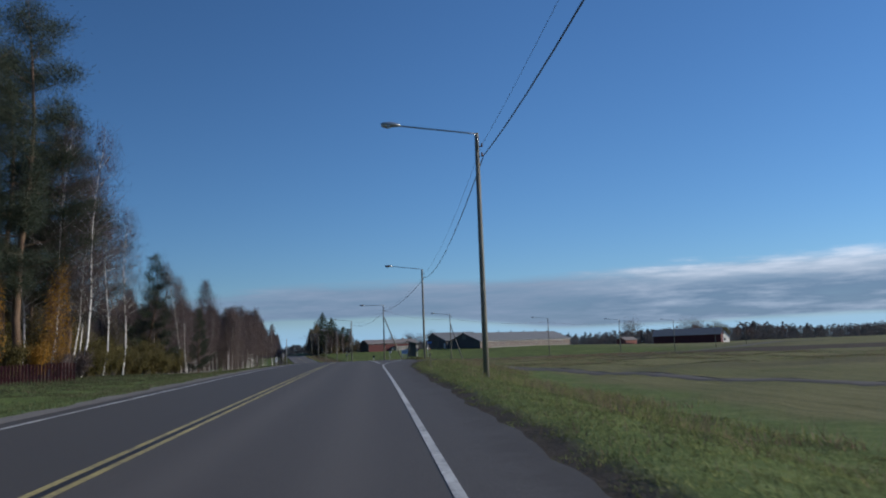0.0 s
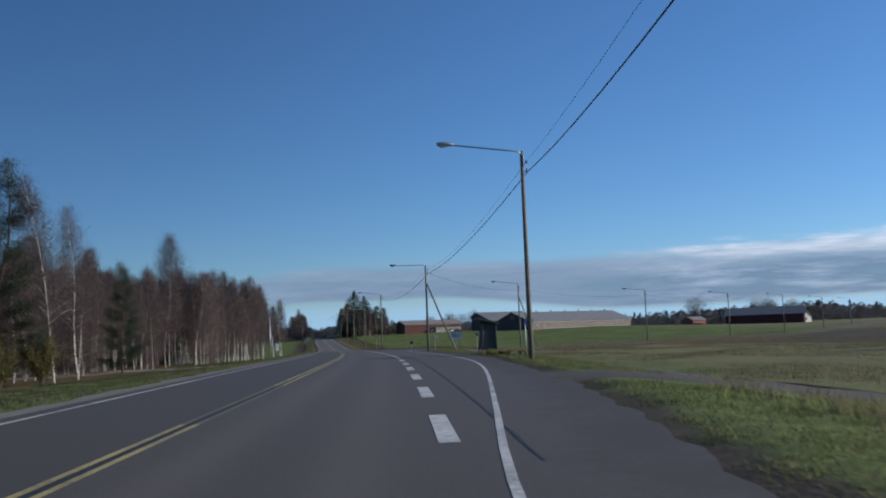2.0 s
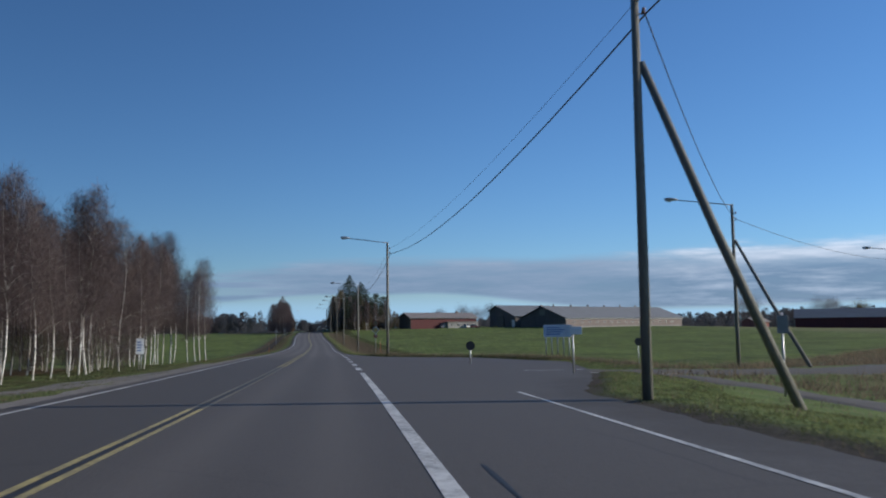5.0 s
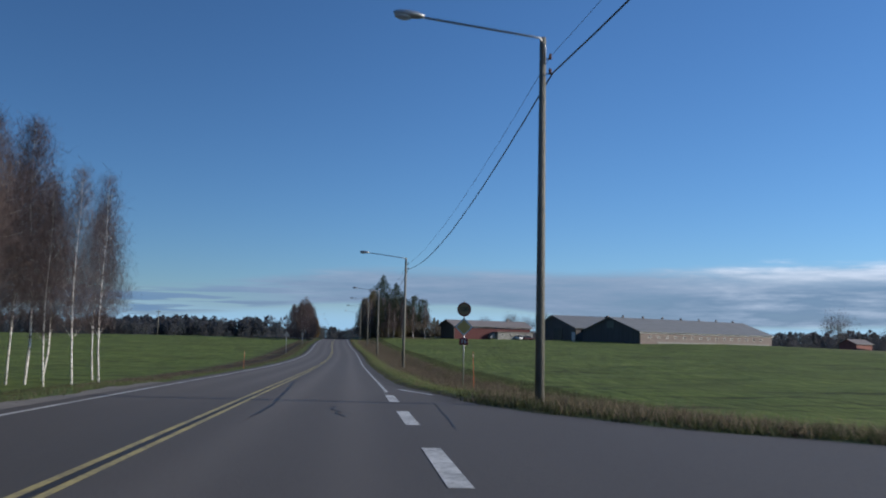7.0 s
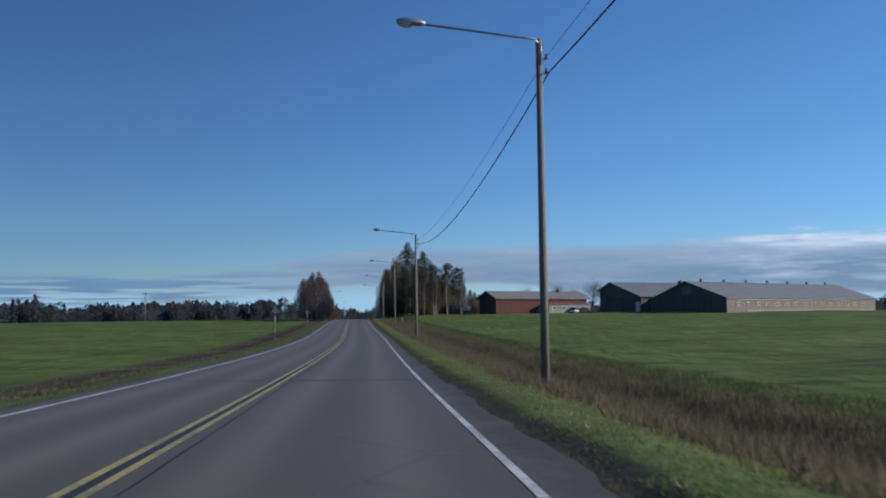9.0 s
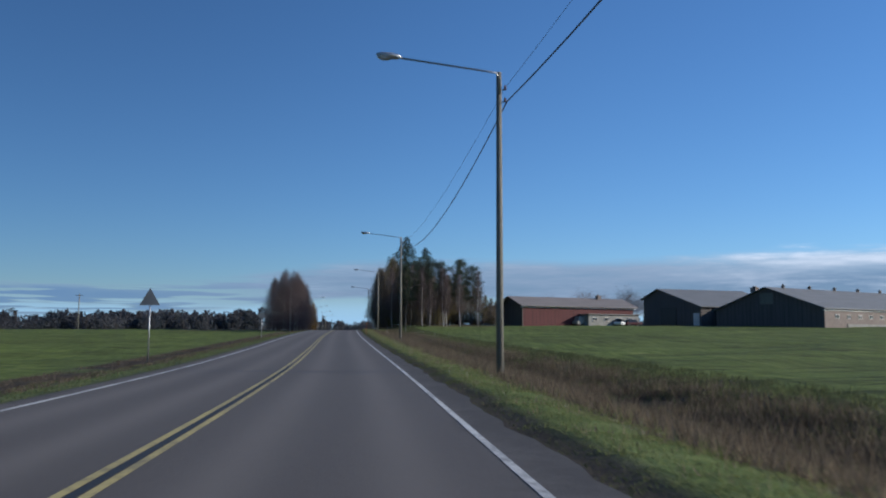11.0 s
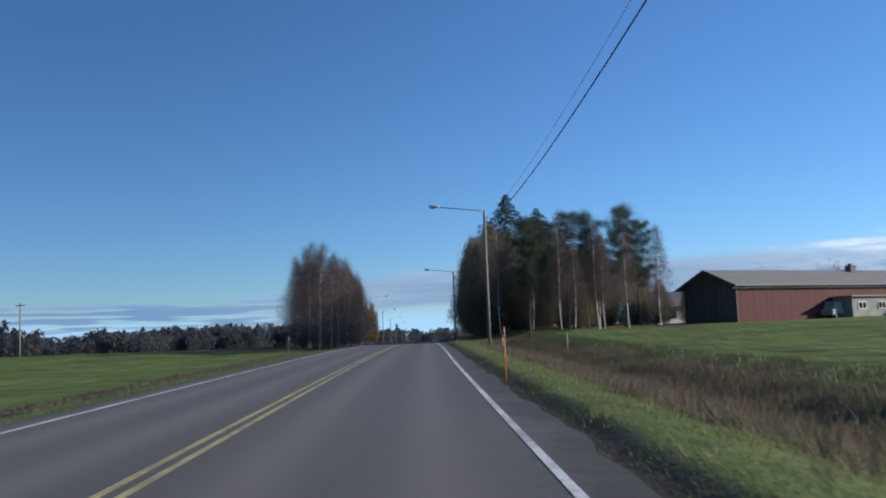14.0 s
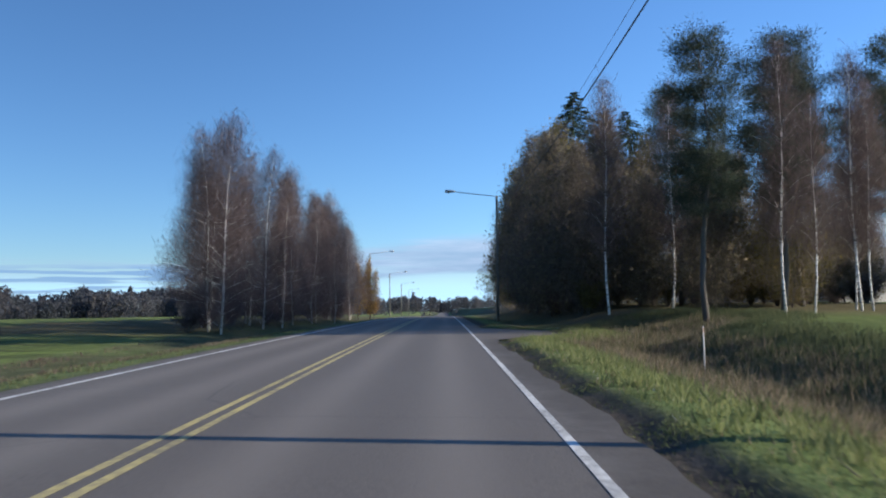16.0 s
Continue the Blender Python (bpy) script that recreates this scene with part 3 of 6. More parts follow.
for y0, y1, paint, label in ((-60, 64, YELLOW_PAINT, "worn yellow no-passing line on the asphalt"), (64, 74.2, FADED_YELLOW, "yellow line worn away almost to the asphalt"), (74.2, 142, YELLOW_PAINT, "worn yellow no-passing line on the asphalt"), (142, 168, FADED_YELLOW, "yellow line worn away almost to the asphalt"), (168, 620, YELLOW_PAINT, "worn yellow no-passing line on the asphalt")):
    for side in (-0.115, 0.115):
        marking("yellow_line", ribbon("yellow_line", y0, y1, -LANE + side - 0.05, -LANE + side + 0.05, 0.005, paint, 2), label)
marking("edge_line", ribbon("edge_line", -60, 620, LEFT_LINE - 0.06, LEFT_LINE + 0.06, 0.005, WHITE_PAINT, 3), "worn white edge line on the asphalt")
marking("edge_line", ribbon("edge_line", -60, 46, -0.055, 0.055, 0.005, WHITE_PAINT, 3), "white edge line on the asphalt")
marking("edge_line", ribbon("edge_line", 46, 146, lambda y: float(bay_line(y)) - 0.05, lambda y: float(bay_line(y)) + 0.05, 0.005, WHITE_PAINT, 2), "white edge line round the bus bay")
marking("edge_line", ribbon("edge_line", 201, 620, -0.05, 0.05, 0.005, WHITE_PAINT, 3), "white edge line on the asphalt")
marking("edge_line", ribbon("edge_line", 200.0, 203.4, lambda y: 0.42 + (203.4 - y) * 0.25, lambda y: 0.56 + (203.4 - y) * 0.25, 0.005, WHITE_PAINT, 0.6), "short white line that turns into the side road")
marking("edge_line", ribbon("edge_line", 126.5, 159.5, -0.1, 0.1, 0.005, WHITE_PAINT, 2), "white edge line on the asphalt")
marking("tar_seam", ribbon("tar_seam", -60, 304, -LANE - 0.045, -LANE + 0.045, 0.004, TAR, 3), "dark sealed joint between the yellow lines")
tagged(new("gravel_shoulder", ribbon("gravel_shoulder", -60, 206, lambda y: -8.75 + 0.12 * math.sin(y * 0.9) + 0.1 * math.sin(y * 2.3), -7.89, -0.035, GRAVEL_ROAD, 0.8, 3)), "pale gravel shoulder beside the asphalt", "road shoulder", kind="structure")
# sealed seam and cracks in the asphalt
for y0, y1, off, half, label in ((59, 134, spline((59, 70, 80, 92, 107, 134), (0.82, 0.80, 0.78, 0.74, 0.56, 0.52)), 0.028, "dark tar seam along the bus bay"), (190.5, 208, spline((190.5, 193, 197.5, 203, 208), (-3.0, -2.93, -3.05, -3.22, -3.42)), 0.05, "broad dark sealed crack in the asphalt"), (190.9, 193.8, spline((190.9, 191.3, 191.8, 192.4, 192.8, 193.8), (-1.22, -1.30, -1.43, -1.33, -1.50, -1.47)), 0.035, "crooked dark crack in the asphalt"), (189, 195.4, spline((189, 191.2, 193.7, 195.4), (0.7, 0.81, 0.9, 1.0)), 0.018, "dark sealed crack at the side road"), (206, 262, spline((206, 225, 245, 262), (-3.45, -3.4, -3.47, -3.4)), 0.018, "dark sealed crack beside the middle lines")):
    marking("tar_seam", ribbon("tar_seam", y0, y1, lambda y: float(off(y)) - half * (0.8 + 0.35 * math.sin(y * 1.9)), lambda y: float(off(y)) + half * (0.8 + 0.35 * math.sin(y * 2.7)), 0.004, TAR, 0.35), label)
for yy, slant in ((250.0, 0.3), (118.0, 0.5), (330.5, -0.4)):
    xs = np.linspace(-7.6, -0.3, 26)
    ys = yy + slant * np.sin(xs * 0.5) + 0.06 * np.sin(xs * 4.1)
    rows_ = [(x + float(edge_x(y)), y + s, float(road_z(y)) + 0.004) for x, y in zip(xs, ys) for s in (-0.015, 0.015)]
    marking("tar_seam", mesh_of("tar_seam", rows_, [(2 * i, 2 * i + 2, 2 * i + 3, 2 * i + 1) for i in range(25)], TAR), "dark sealed crack across the asphalt")
for y0 in (60.6, 67.5, 74.3, 80.7, 87.0, 93.4, 100.1, 106.7, 113.2, 119.8, 162.6, 169.2, 175.9, 182.6, 189.4, 196.0):
    marking("dash_line", ribbon("dash_line", y0, y0 + 3.3, -0.13, 0.13, 0.005, WHITE_PAINT, 1.7), "white dashed line beside the traffic lane")


for x0, x1 in ((2.2, 3.9), (4.5, 6.3), (6.8, 9.2)):
    xs = np.linspace(x0, x1, 8)
    ys = 160.4 + 0.2 * (xs - 6)
    rows_ = [(x, y + o, max(float(road_z(y)) * (x < float(edge_x(y)) + float(rim_r(y))) - 9.0 * (x >= float(edge_x(y)) + float(rim_r(y))), zt(x, y) + 0.07) + 0.006) for x, y in zip(xs, ys) for o in (-0.1, 0.1)]
    marking("give_way_line", mesh_of("give_way_line", rows_, [(2 * i, 2 * i + 2, 2 * i + 3, 2 * i + 1) for i in range(7)], WHITE_PAINT), "white give-way dash across the side road")


def draped(name, line, width, lift, mat, label, category):
    """A road or path that lies on the ground along a line of points."""
    line = np.array(line, float)
    s = np.r_[0, np.cumsum(np.hypot(*np.diff(line, axis=0).T))]
    fx, fy = spline(s, line[:, 0]), spline(s, line[:, 1])
    t = np.arange(0, s[-1], 1.5)
    px, py = fx(t), fy(t)
    dx, dy = np.gradient(px), np.gradient(py)
    ln = np.hypot(dx, dy)
    off = np.linspace(-0.5, 0.5, 7) * width
    x = px[:, None] + (dy / ln)[:, None] * off
    y = py[:, None] - (dx / ln)[:, None] * off
    z = ground_z(x, y)
    z = z.mean(1, keepdims=True) * 0.3 + z * 0.7 + lift - np.array([lift + 0.05] + [0.0] * 5 + [lift + 0.05])
    faces = [(i * 7 + j, i * 7 + j + 1, (i + 1) * 7 + j + 1, (i + 1) * 7 + j) for i in range(len(t) - 1) for j in range(6)]
    return tagged(new(name, mesh_of(name, np.stack([x, y, z], -1).reshape(-1, 3), faces, mat, True)), label, category, kind="structure")


draped("side_road", SIDE_ROAD[1:], 6.6, 0.06, PATH_ASPHALT, "pale grey side road through the fields", "road")
draped("gravel_access", ACCESS, 5.4, 0.05, DARK_GRAVEL, "dark gravel access from the bus bay to the footpath", "path")
draped("footpath", FOOTPATH, 2.3, 0.06, PATH_ASPHALT, "narrow asphalt footpath behind the bus stop", "path")
# thin dark strip along the right edge of the footpath
draped("path_rim", [(x + 1.35, y + 0.3) for x, y in FOOTPATH[1:-2]], 0.34, 0.03, DARK_STRIP, "narrow dark strip along the right edge of the footpath", "path")
draped("gravel_track", [(-60, 96), (-40, 112), (-28, 126), (-20.5, 138), (-15.5, 152), (-13.4, 166), (-15, 182)], 3.4, 0.06, GRAVEL_ROAD, "pale gravel track along the wood", "path")


# ---- lamp posts and wires ----
def lamp_post(x, y, base, top, turn=0.0, strut=None, arm=3.7, rise=0.32, label="weathered wooden lamp post with a long steel arm"):
    """A wooden post with a lamp on a long arm that reaches over the road."""
    ob = thing("street_lamp", label, "street lamp", (x, y, base), turn, "lamp posts along the road")
    h = top - base
    part("pole", tube_mesh("pole", [(0, 0, -0.4), (0, 0, h * 0.5), (0, 0, h)], [0.125, 0.105, 0.085], POLE_WOOD, 10), ob)
    part("arm", tube_mesh("arm", [(0.02, -0.12, h - 0.75), (0.02, -0.12, h - 0.25), (-0.1, -0.12, h - 0.05), (-0.45, -0.1, h), (-arm + 0.5, -0.1, h + rise)], 0.032, GALVANISED, 8), ob, "thin galvanised arm")
    bm = bmesh.new()
    bmesh.ops.create_uvsphere(bm, u_segments=14, v_segments=8, radius=1.0, matrix=pose(-arm + 0.15, -0.1, h + rise + 0.06, 0, 5, 0) @ Matrix.Diagonal((0.42, 0.15, 0.10, 1)))
    head = part("lamp_head", bm_mesh("lamp_head", bm, GALVANISED, True), ob, "rounded metal lamp head")
    bm = bmesh.new()
    bmesh.ops.create_uvsphere(bm, u_segments=12, v_segments=8, radius=1.0, matrix=pose(-arm, -0.1, h + rise + 0.01, 0, 5, 0) @ Matrix.Diagonal((0.24, 0.125, 0.11, 1)))
    part("lamp_glass", bm_mesh("lamp_glass", bm, LAMP_GLASS, True), head)
    for k, zz in enumerate((0.55, 0.95)):
        bm = bmesh.new()
        bmesh.ops.create_cone(bm, cap_ends=True, segments=10, radius1=0.05, radius2=0.03, depth=0.14, matrix=pose(0.2, 0, h - zz + 0.06))
        box(bm, (0.05, -0.012, h - zz - 0.03), (0.22, 0.012, h - zz - 0.008))
        part("insulator", bm_mesh("insulator", bm, PORCELAIN), ob)
    if strut:
        c, s = math.cos(radians(turn)), math.sin(radians(turn))
        dx, dy = strut[0] - x, strut[1] - y
        foot = (c * dx + s * dy, -s * dx + c * dy, strut[2] - base)
        part("strut", tube_mesh("strut", [(foot[0] * 1.06, foot[1] * 1.06, foot[2] - 0.4), (foot[0] * 0.5, foot[1] * 0.5, (foot[2] + h * 0.78) / 2), (0.1, 0, h * 0.78)], [0.115, 0.10, 0.085], POLE_WOOD, 10), ob, "slanting wooden brace pole")
    return ob


POSTS = [(3.2, -20.5, 9.6), (4.85, 33.5, 10.15), (5.9, 88.65, 9.9), (2.5, 142.8, 9.1), (-4.2, 195.6, 8.55), (-9.6, 245.7, 7.55), (-15.65, 299.8, 7.75), (-21.75, 355.7, 8.9), (-28.3, 409.4, 9.4), (-35.0, 464.8, 9.7)]
heading = [math.degrees(math.atan2(-(float(edge_x(y + 5)) - float(edge_x(y - 5))), 10)) for _, y, _ in POSTS]
for i, ((x, y, top), turn) in enumerate(zip(POSTS, heading)):
    lamp_post(x, y, zt(x, y) - 0.02, top, turn, strut=(5.6, 142.4, zt(5.6, 142.4)) if i == 3 else None, rise=0.0 if i == 3 else 0.32)
BRANCH = [(16.8, 173.5, 8.4), (42.7, 197.8, 7.75), (68.6, 225.9, 7.6), (99.4, 267.5, 8.05), (130, 307, 8.0), (160, 346, 8.0)]
for i, (x, y, top) in enumerate(BRANCH):
    lamp_post(x, y, zt(x, y) - 0.02, top, -8 if i < 1 else -20, strut=(18.6, 168.4, zt(18.6, 168.4)) if i == 0 else None, label="wooden lamp post beside the side road")


def wire(a, b, sag, r, name="overhead_wire"):
    a, b = Vector(a), Vector(b)
    pts = [a.lerp(b, t) - Vector((0, 0, 4 * sag * t * (1 - t))) for t in np.linspace(0, 1, 15)]
    ob = new(name, tube_mesh(name, pts, r, CABLE, 5))
    return tagged(ob, "black overhead cable slung between lamp posts", "cable", "overhead cables")


SAGS = (1.2, 1.15, 0.65, 1.1, 1.1, 1.25, 1.5, 0.8, 0.7)
for (ax, ay, at_), (bx, by, bt), sag in zip(POSTS, POSTS[1:], SAGS):
    wire((ax + 0.2, ay, at_ - 0.5), (bx + 0.2, by, bt - 0.5), 0.8, 0.0065)
    wire((ax + 0.26, ay, at_ - 0.95), (bx + 0.26, by, bt - 0.95), sag, 0.022)
for (ax, ay, at_), (bx, by, bt) in zip([POSTS[3]] + BRANCH, BRANCH):
    wire((ax + 0.2, ay, at_ - 0.88), (bx + 0.2, by, bt - 0.88), 0.7, 0.015)


# ---- farm buildings ----
def gable_mesh(name, w, l, eave, ridge, over, mat, thick=0.16, side=1, apex=0.0):
    """One slope of a gabled roof over a plan w wide (x) and l long (y)."""
    half = w / 2 + over
    ez = eave - over * (ridge - eave) / (w / 2 - side * apex)
    bm = bmesh.new()
    quad = [(side * half, -over, ez), (apex, -over, ridge), (apex, l + over, ridge), (side * half, l + over, ez)]
    low = [bm.verts.new(p) for p in quad]
    up = [bm.verts.new((x, y, z + thick)) for x, y, z in quad]
    bm.faces.new(low)
    bm.faces.new(up)
    for i in range(4):
        bm.faces.new((low[i], low[(i + 1) % 4], up[(i + 1) % 4], up[i]))
    return bm_mesh(name, bm, mat)


def wall_boards(name, p, q, base, tops, mat, thick=0.18):
    """A wall from p to q in plan, with a level foot and the given top heights spread along it."""
    p, q = Vector((*p, 0)), Vector((*q, 0))
    d = (q - p).normalized()
    nrm = Vector((d.y, -d.x, 0))
    ln = (q - p).length
    bm = bmesh.new()
    n = len(tops)
    rows = []
    for s in (0, 1):
        lows = [bm.verts.new(p + d * ln * i / (n - 1) - nrm * thick * s + Vector((0, 0, base))) for i in range(n)]
        ups = [bm.verts.new(p + d * ln * i / (n - 1) - nrm * thick * s + Vector((0, 0, tops[i]))) for i in range(n)]
        rows.append((lows, ups))
        for i in range(n - 1):
            bm.faces.new((lows[i], lows[i + 1], ups[i + 1], ups[i]))
    for i in range(n - 1):
        bm.faces.new((rows[0][1][i], rows[0][1][i + 1], rows[1][1][i + 1], rows[1][1][i]))
        bm.faces.new((rows[0][0][i], rows[0][0][i + 1], rows[1][0][i + 1], rows[1][0][i]))
    for i in (0, n - 1):
        bm.faces.new((rows[0][0][i], rows[0][1][i], rows[1][1][i], rows[1][0][i]))
    return bm_mesh(name, bm, mat)


def barn(name, label, corner, along, w, l, eave, ridge, front, long_mat, roof_mat, over=0.6, category="barn", apex=0.0, eave_left=None):
    """A gabled barn. corner: the foot of the front gable's middle; along: degrees of its ridge from +y to the left; local y runs along the ridge."""
    x, y, z = corner
    ob = thing(name, label, category, (x, y, z), along)
    h = w / 2
    el = eave if eave_left is None else eave_left
    tops = [float(v) for v in np.interp(np.linspace(-h, h, 21), (-h, apex, h), (el, ridge, eave))]
    part("wall", wall_boards("wall", (-h, 0), (h, 0), -0.6, tops, front), ob)
    part("wall", wall_boards("wall", (h, l), (-h, l), -0.6, tops[::-1], front), ob)
    part("wall", wall_boards("wall", (h, 0.2), (h, l - 0.2), -0.6, [eave] * 3, long_mat), ob)
    part("wall", wall_boards("wall", (-h, l - 0.2), (-h, 0.2), -0.6, [el] * 3, long_mat), ob)
    part("roof", gable_mesh("roof", w, l, eave, ridge, over, roof_mat, side=1, apex=apex), ob)
    part("roof", gable_mesh("roof", w, l, el, ridge, over, roof_mat, side=-1, apex=apex), ob)
    return ob


def window_part(parent, at, w, h, axis, frame_mat=None, deep=0.08):
    """A window in a wall of constant x (axis 'x') or constant y (axis 'y')."""
    frame_mat = frame_mat or WHITE_WOOD
    x, y, z = at
    bm, gl = bmesh.new(), bmesh.new()
    t = 0.09
    spans = [((-w / 2 - t, 0), (w / 2 + t, t)), ((-w / 2 - t, h - t), (w / 2 + t, h)), ((-w / 2 - t, 0), (-w / 2, h)), ((w / 2, 0), (w / 2 + t, h)), ((-0.03, 0), (0.03, h))]
    for (a, c), (b, d) in spans:
        if axis == "x":
            box(bm, (x - deep, y + a, z + c), (x + deep, y + b, z + d))
        else:
            box(bm, (x + a, y - deep, z + c), (x + b, y + deep, z + d))
    if axis == "x":
        box(gl, (x - deep + 0.03, y - w / 2, z), (x + deep - 0.03, y + w / 2, z + h))
    else:
        box(gl, (x - w / 2, y - deep + 0.03, z), (x + w / 2, y + deep - 0.03, z + h))
    win = part("window", bm_mesh("window", bm, frame_mat), parent)
    part("pane", bm_mesh("pane", gl, DARK_GLASS), win, "dark window pane")
    return win


def chimney(parent, at, size, h, mat):
    x, y, z = at
    bm = box(bmesh.new(), (x - size / 2, y - size / 2, z), (x + size / 2, y + size / 2, z + h))
    box(bm, (x - size / 2 - 0.1, y - size / 2 - 0.1, z + h), (x + size / 2 + 0.1, y + size / 2 + 0.1, z + h + 0.12))
    box(bm, (x - size / 4, y - size / 4, z + h + 0.12), (x + size / 4, y + size / 4, z + h + 0.4))
    return part("chimney", bm_mesh("chimney", bm, mat), parent)


# the long cowshed with its dark gable
cow = barn("cowshed", "long cowshed with a dark boarded gable, brick side and grey roof", (50.3, 449.4, 1.2), -55.5, 25.6, 70, 3.6, 8.1, DARK_WOOD, PALE_BRICK, GREY_ROOF, over=0.7)
for k in range(15):
    window_part(cow, (12.8, 4.5 + 4.2 * k, 1.5), 1.3, 0.8, "x")
part("wall_foot", box_mesh("wall_foot", (12.83, 8, -0.6), (12.97, 68, 0.4), GREY_RENDER), cow, "grey plastered foot of the wall")
part("eave_board", box_mesh("eave_board", (12.85, -0.4, 3.0), (13.05, 70.4, 3.25), WHITE_WOOD), cow, "white board under the eave")
for k in range(7):
    chimney(cow, (0, 6 + 9.8 * k, 8.0), 0.5, 0.65, DARK_WOOD)
chimney(cow, (-7.0, 6, 5.6), 1.3, 2.9, PALE_BRICK)
part("gable_panel", box_mesh("gable_panel", (-1.6, -0.1, 4.6), (1.6, -0.02, 7.0), POLE_WOOD), cow, "weathered hatch in the gable")

hall = barn("machine_hall", "dark machine hall with a grey sheet roof", (37.75, 477.5, 1.8), -66.5, 21.4, 26, 4.2, 8.8, DARK_WOOD, DARK_WOOD, GREY_ROOF, over=0.7, apex=-4.6, eave_left=6.6)
part("lean_to", box_mesh("lean_to", (10.8, 5, 0), (14.0, 24, 2.7), DARK_WOOD), hall)
part("lean_to_roof", gable_mesh("lean_to_roof", 7.2, 20, 2.75, 3.7, 0.3, GREY_ROOF, side=1), hall).matrix_basis = pose(10.8, 4.5, 0)
part("door", box_mesh("door", (-4, -0.12, -0.3), (2, -0.02, 4.2), SIGN_BLACK), hall, "dark sliding door")
part("door", box_mesh("door", (8.2, -0.12, -0.3), (10.2, -0.02, 2.6), WHITE_WOOD), hall, "pale plank door")

red = barn("red_barn", "long red boarded barn with a faded roof", (-3.3, 453.4, 1.5), -60, 8.8, 31, 4.1, 5.9, DARK_WOOD, RED_WOOD, RUST_ROOF, over=0.8)
part("eave_board", box_mesh("eave_board", (4.42, -0.5, 3.5), (4.55, 31.5, 3.66), WHITE_WOOD), red, "pale eave board")
part("shed", box_mesh("shed", (4.44, 15.5, -0.5), (7.2, 30, 2.2), GREY_RENDER, 0.03), red, "low pale masonry annex")
part("shed_roof", box_mesh("shed_roof", (4.44, 15.1, 2.2), (7.6, 30.4, 2.36), RUST_ROOF), red)
for k in range(4):
    window_part(red, (7.22, 17.2 + 3.4 * k, 0.7), 1.2, 0.9, "x")
chimney(red, (0.5, 24, 5.8), 0.9, 0.7, PALE_BRICK)


# vehicles in the yard; two car shapes stand in for a trailer and shed
def parked_car(at, turn, paint, label, van=0.0):
    """A small parked car; local x runs along it."""
    ob = thing("parked_car", label, "car", at, turn, "cars in the farmyard")
    bm = box(bmesh.new(), (-2.1, -0.85, 0.32), (2.1, 0.85, 0.92 + 0.15 * van), 0.12)
    body = part("body", bm_mesh("body", bm, paint), ob)
    bm = bmesh.new()
    bmesh.ops.create_cone(bm, cap_ends=True, segments=4, radius1=1.0, radius2=0.74, depth=1.0, matrix=Matrix.Translation((-0.3 * (1 - van), 0, 1.2 + 0.25 * van)) @ Matrix.Diagonal((1.75 + 0.7 * van, 1.12, 0.62 + 0.5 * van, 1)) @ Matrix.Rotation(math.pi / 4, 4, "Z"))
    part("cabin", bm_mesh("cabin", bm, paint if van else DARK_GLASS), ob)
    for x in (-1.3, 1.3):
        for y in (-0.78, 0.78):
            bm = bmesh.new()
            bmesh.ops.create_cone(bm, cap_ends=True, segments=14, radius1=0.32, radius2=0.32, depth=0.2, matrix=pose(x, y, 0.32, 90, 0, 0))
            part("wheel", bm_mesh("wheel", bm, SIGN_BLACK), ob)
    for y in (-0.6, 0.6):
        part("headlight", box_mesh("headlight", (2.05, y - 0.16, 0.6), (2.13, y + 0.16, 0.75), SIGN_WHITE, 0.02), ob)
    return ob


for x, y, turn, paint, label, van in ((12.5, 456.5, 35, GREY_RENDER, "pale grey van parked by the red barn", 1.0), (21.5, 459.0, 60, SIGN_WHITE, "white car standing in for a pale trailer by the barn", 0.0), (24.5, 460.5, 20, RED_WOOD, "dark red car standing in for a low shed by the barn", 0.0)):
    parked_car((x, y, zt(x, y)), turn, paint, label, van)


# ---- trees ----
def ribbons(a, b, w, rng):
    """Thin tapering blades from points a to points b, as loose triangles."""
    d = b - a
    side = np.cross(d, rng.normal(size=d.shape))
    side *= (w / np.maximum(np.linalg.norm(side, axis=1), 1e-6))[:, None]
    return np.stack([a - side, a + side, b], 1)


def unit(v):
    return v / np.maximum(np.linalg.norm(v, axis=-1, keepdims=True), 1e-6)


def trunk_path(h, rng, lean=0.03, n=7):
    t = np.linspace(0, 1, n)
    w = rng.normal(0, lean, 2) * h
    k = rng.normal(0, 0.012, (2, 3)) * h
    x = w[0] * t**1.4 + sum(k[0, i] * np.sin((i + 1) * 2.4 * t) for i in range(3))
    y = w[1] * t**1.4 + sum(k[1, i] * np.sin((i + 1) * 2.4 * t) for i in range(3))
    return np.stack([x - x[0], y - y[0], t * (h + 0.3) - 0.3], 1)


def on_path(path, t):
    f = np.clip(t, 0, 1) * (len(path) - 1)
    i = np.minimum(f.astype(int), len(path) - 2)
    return path[i] + (path[i + 1] - path[i]) * (f - i)[:, None]


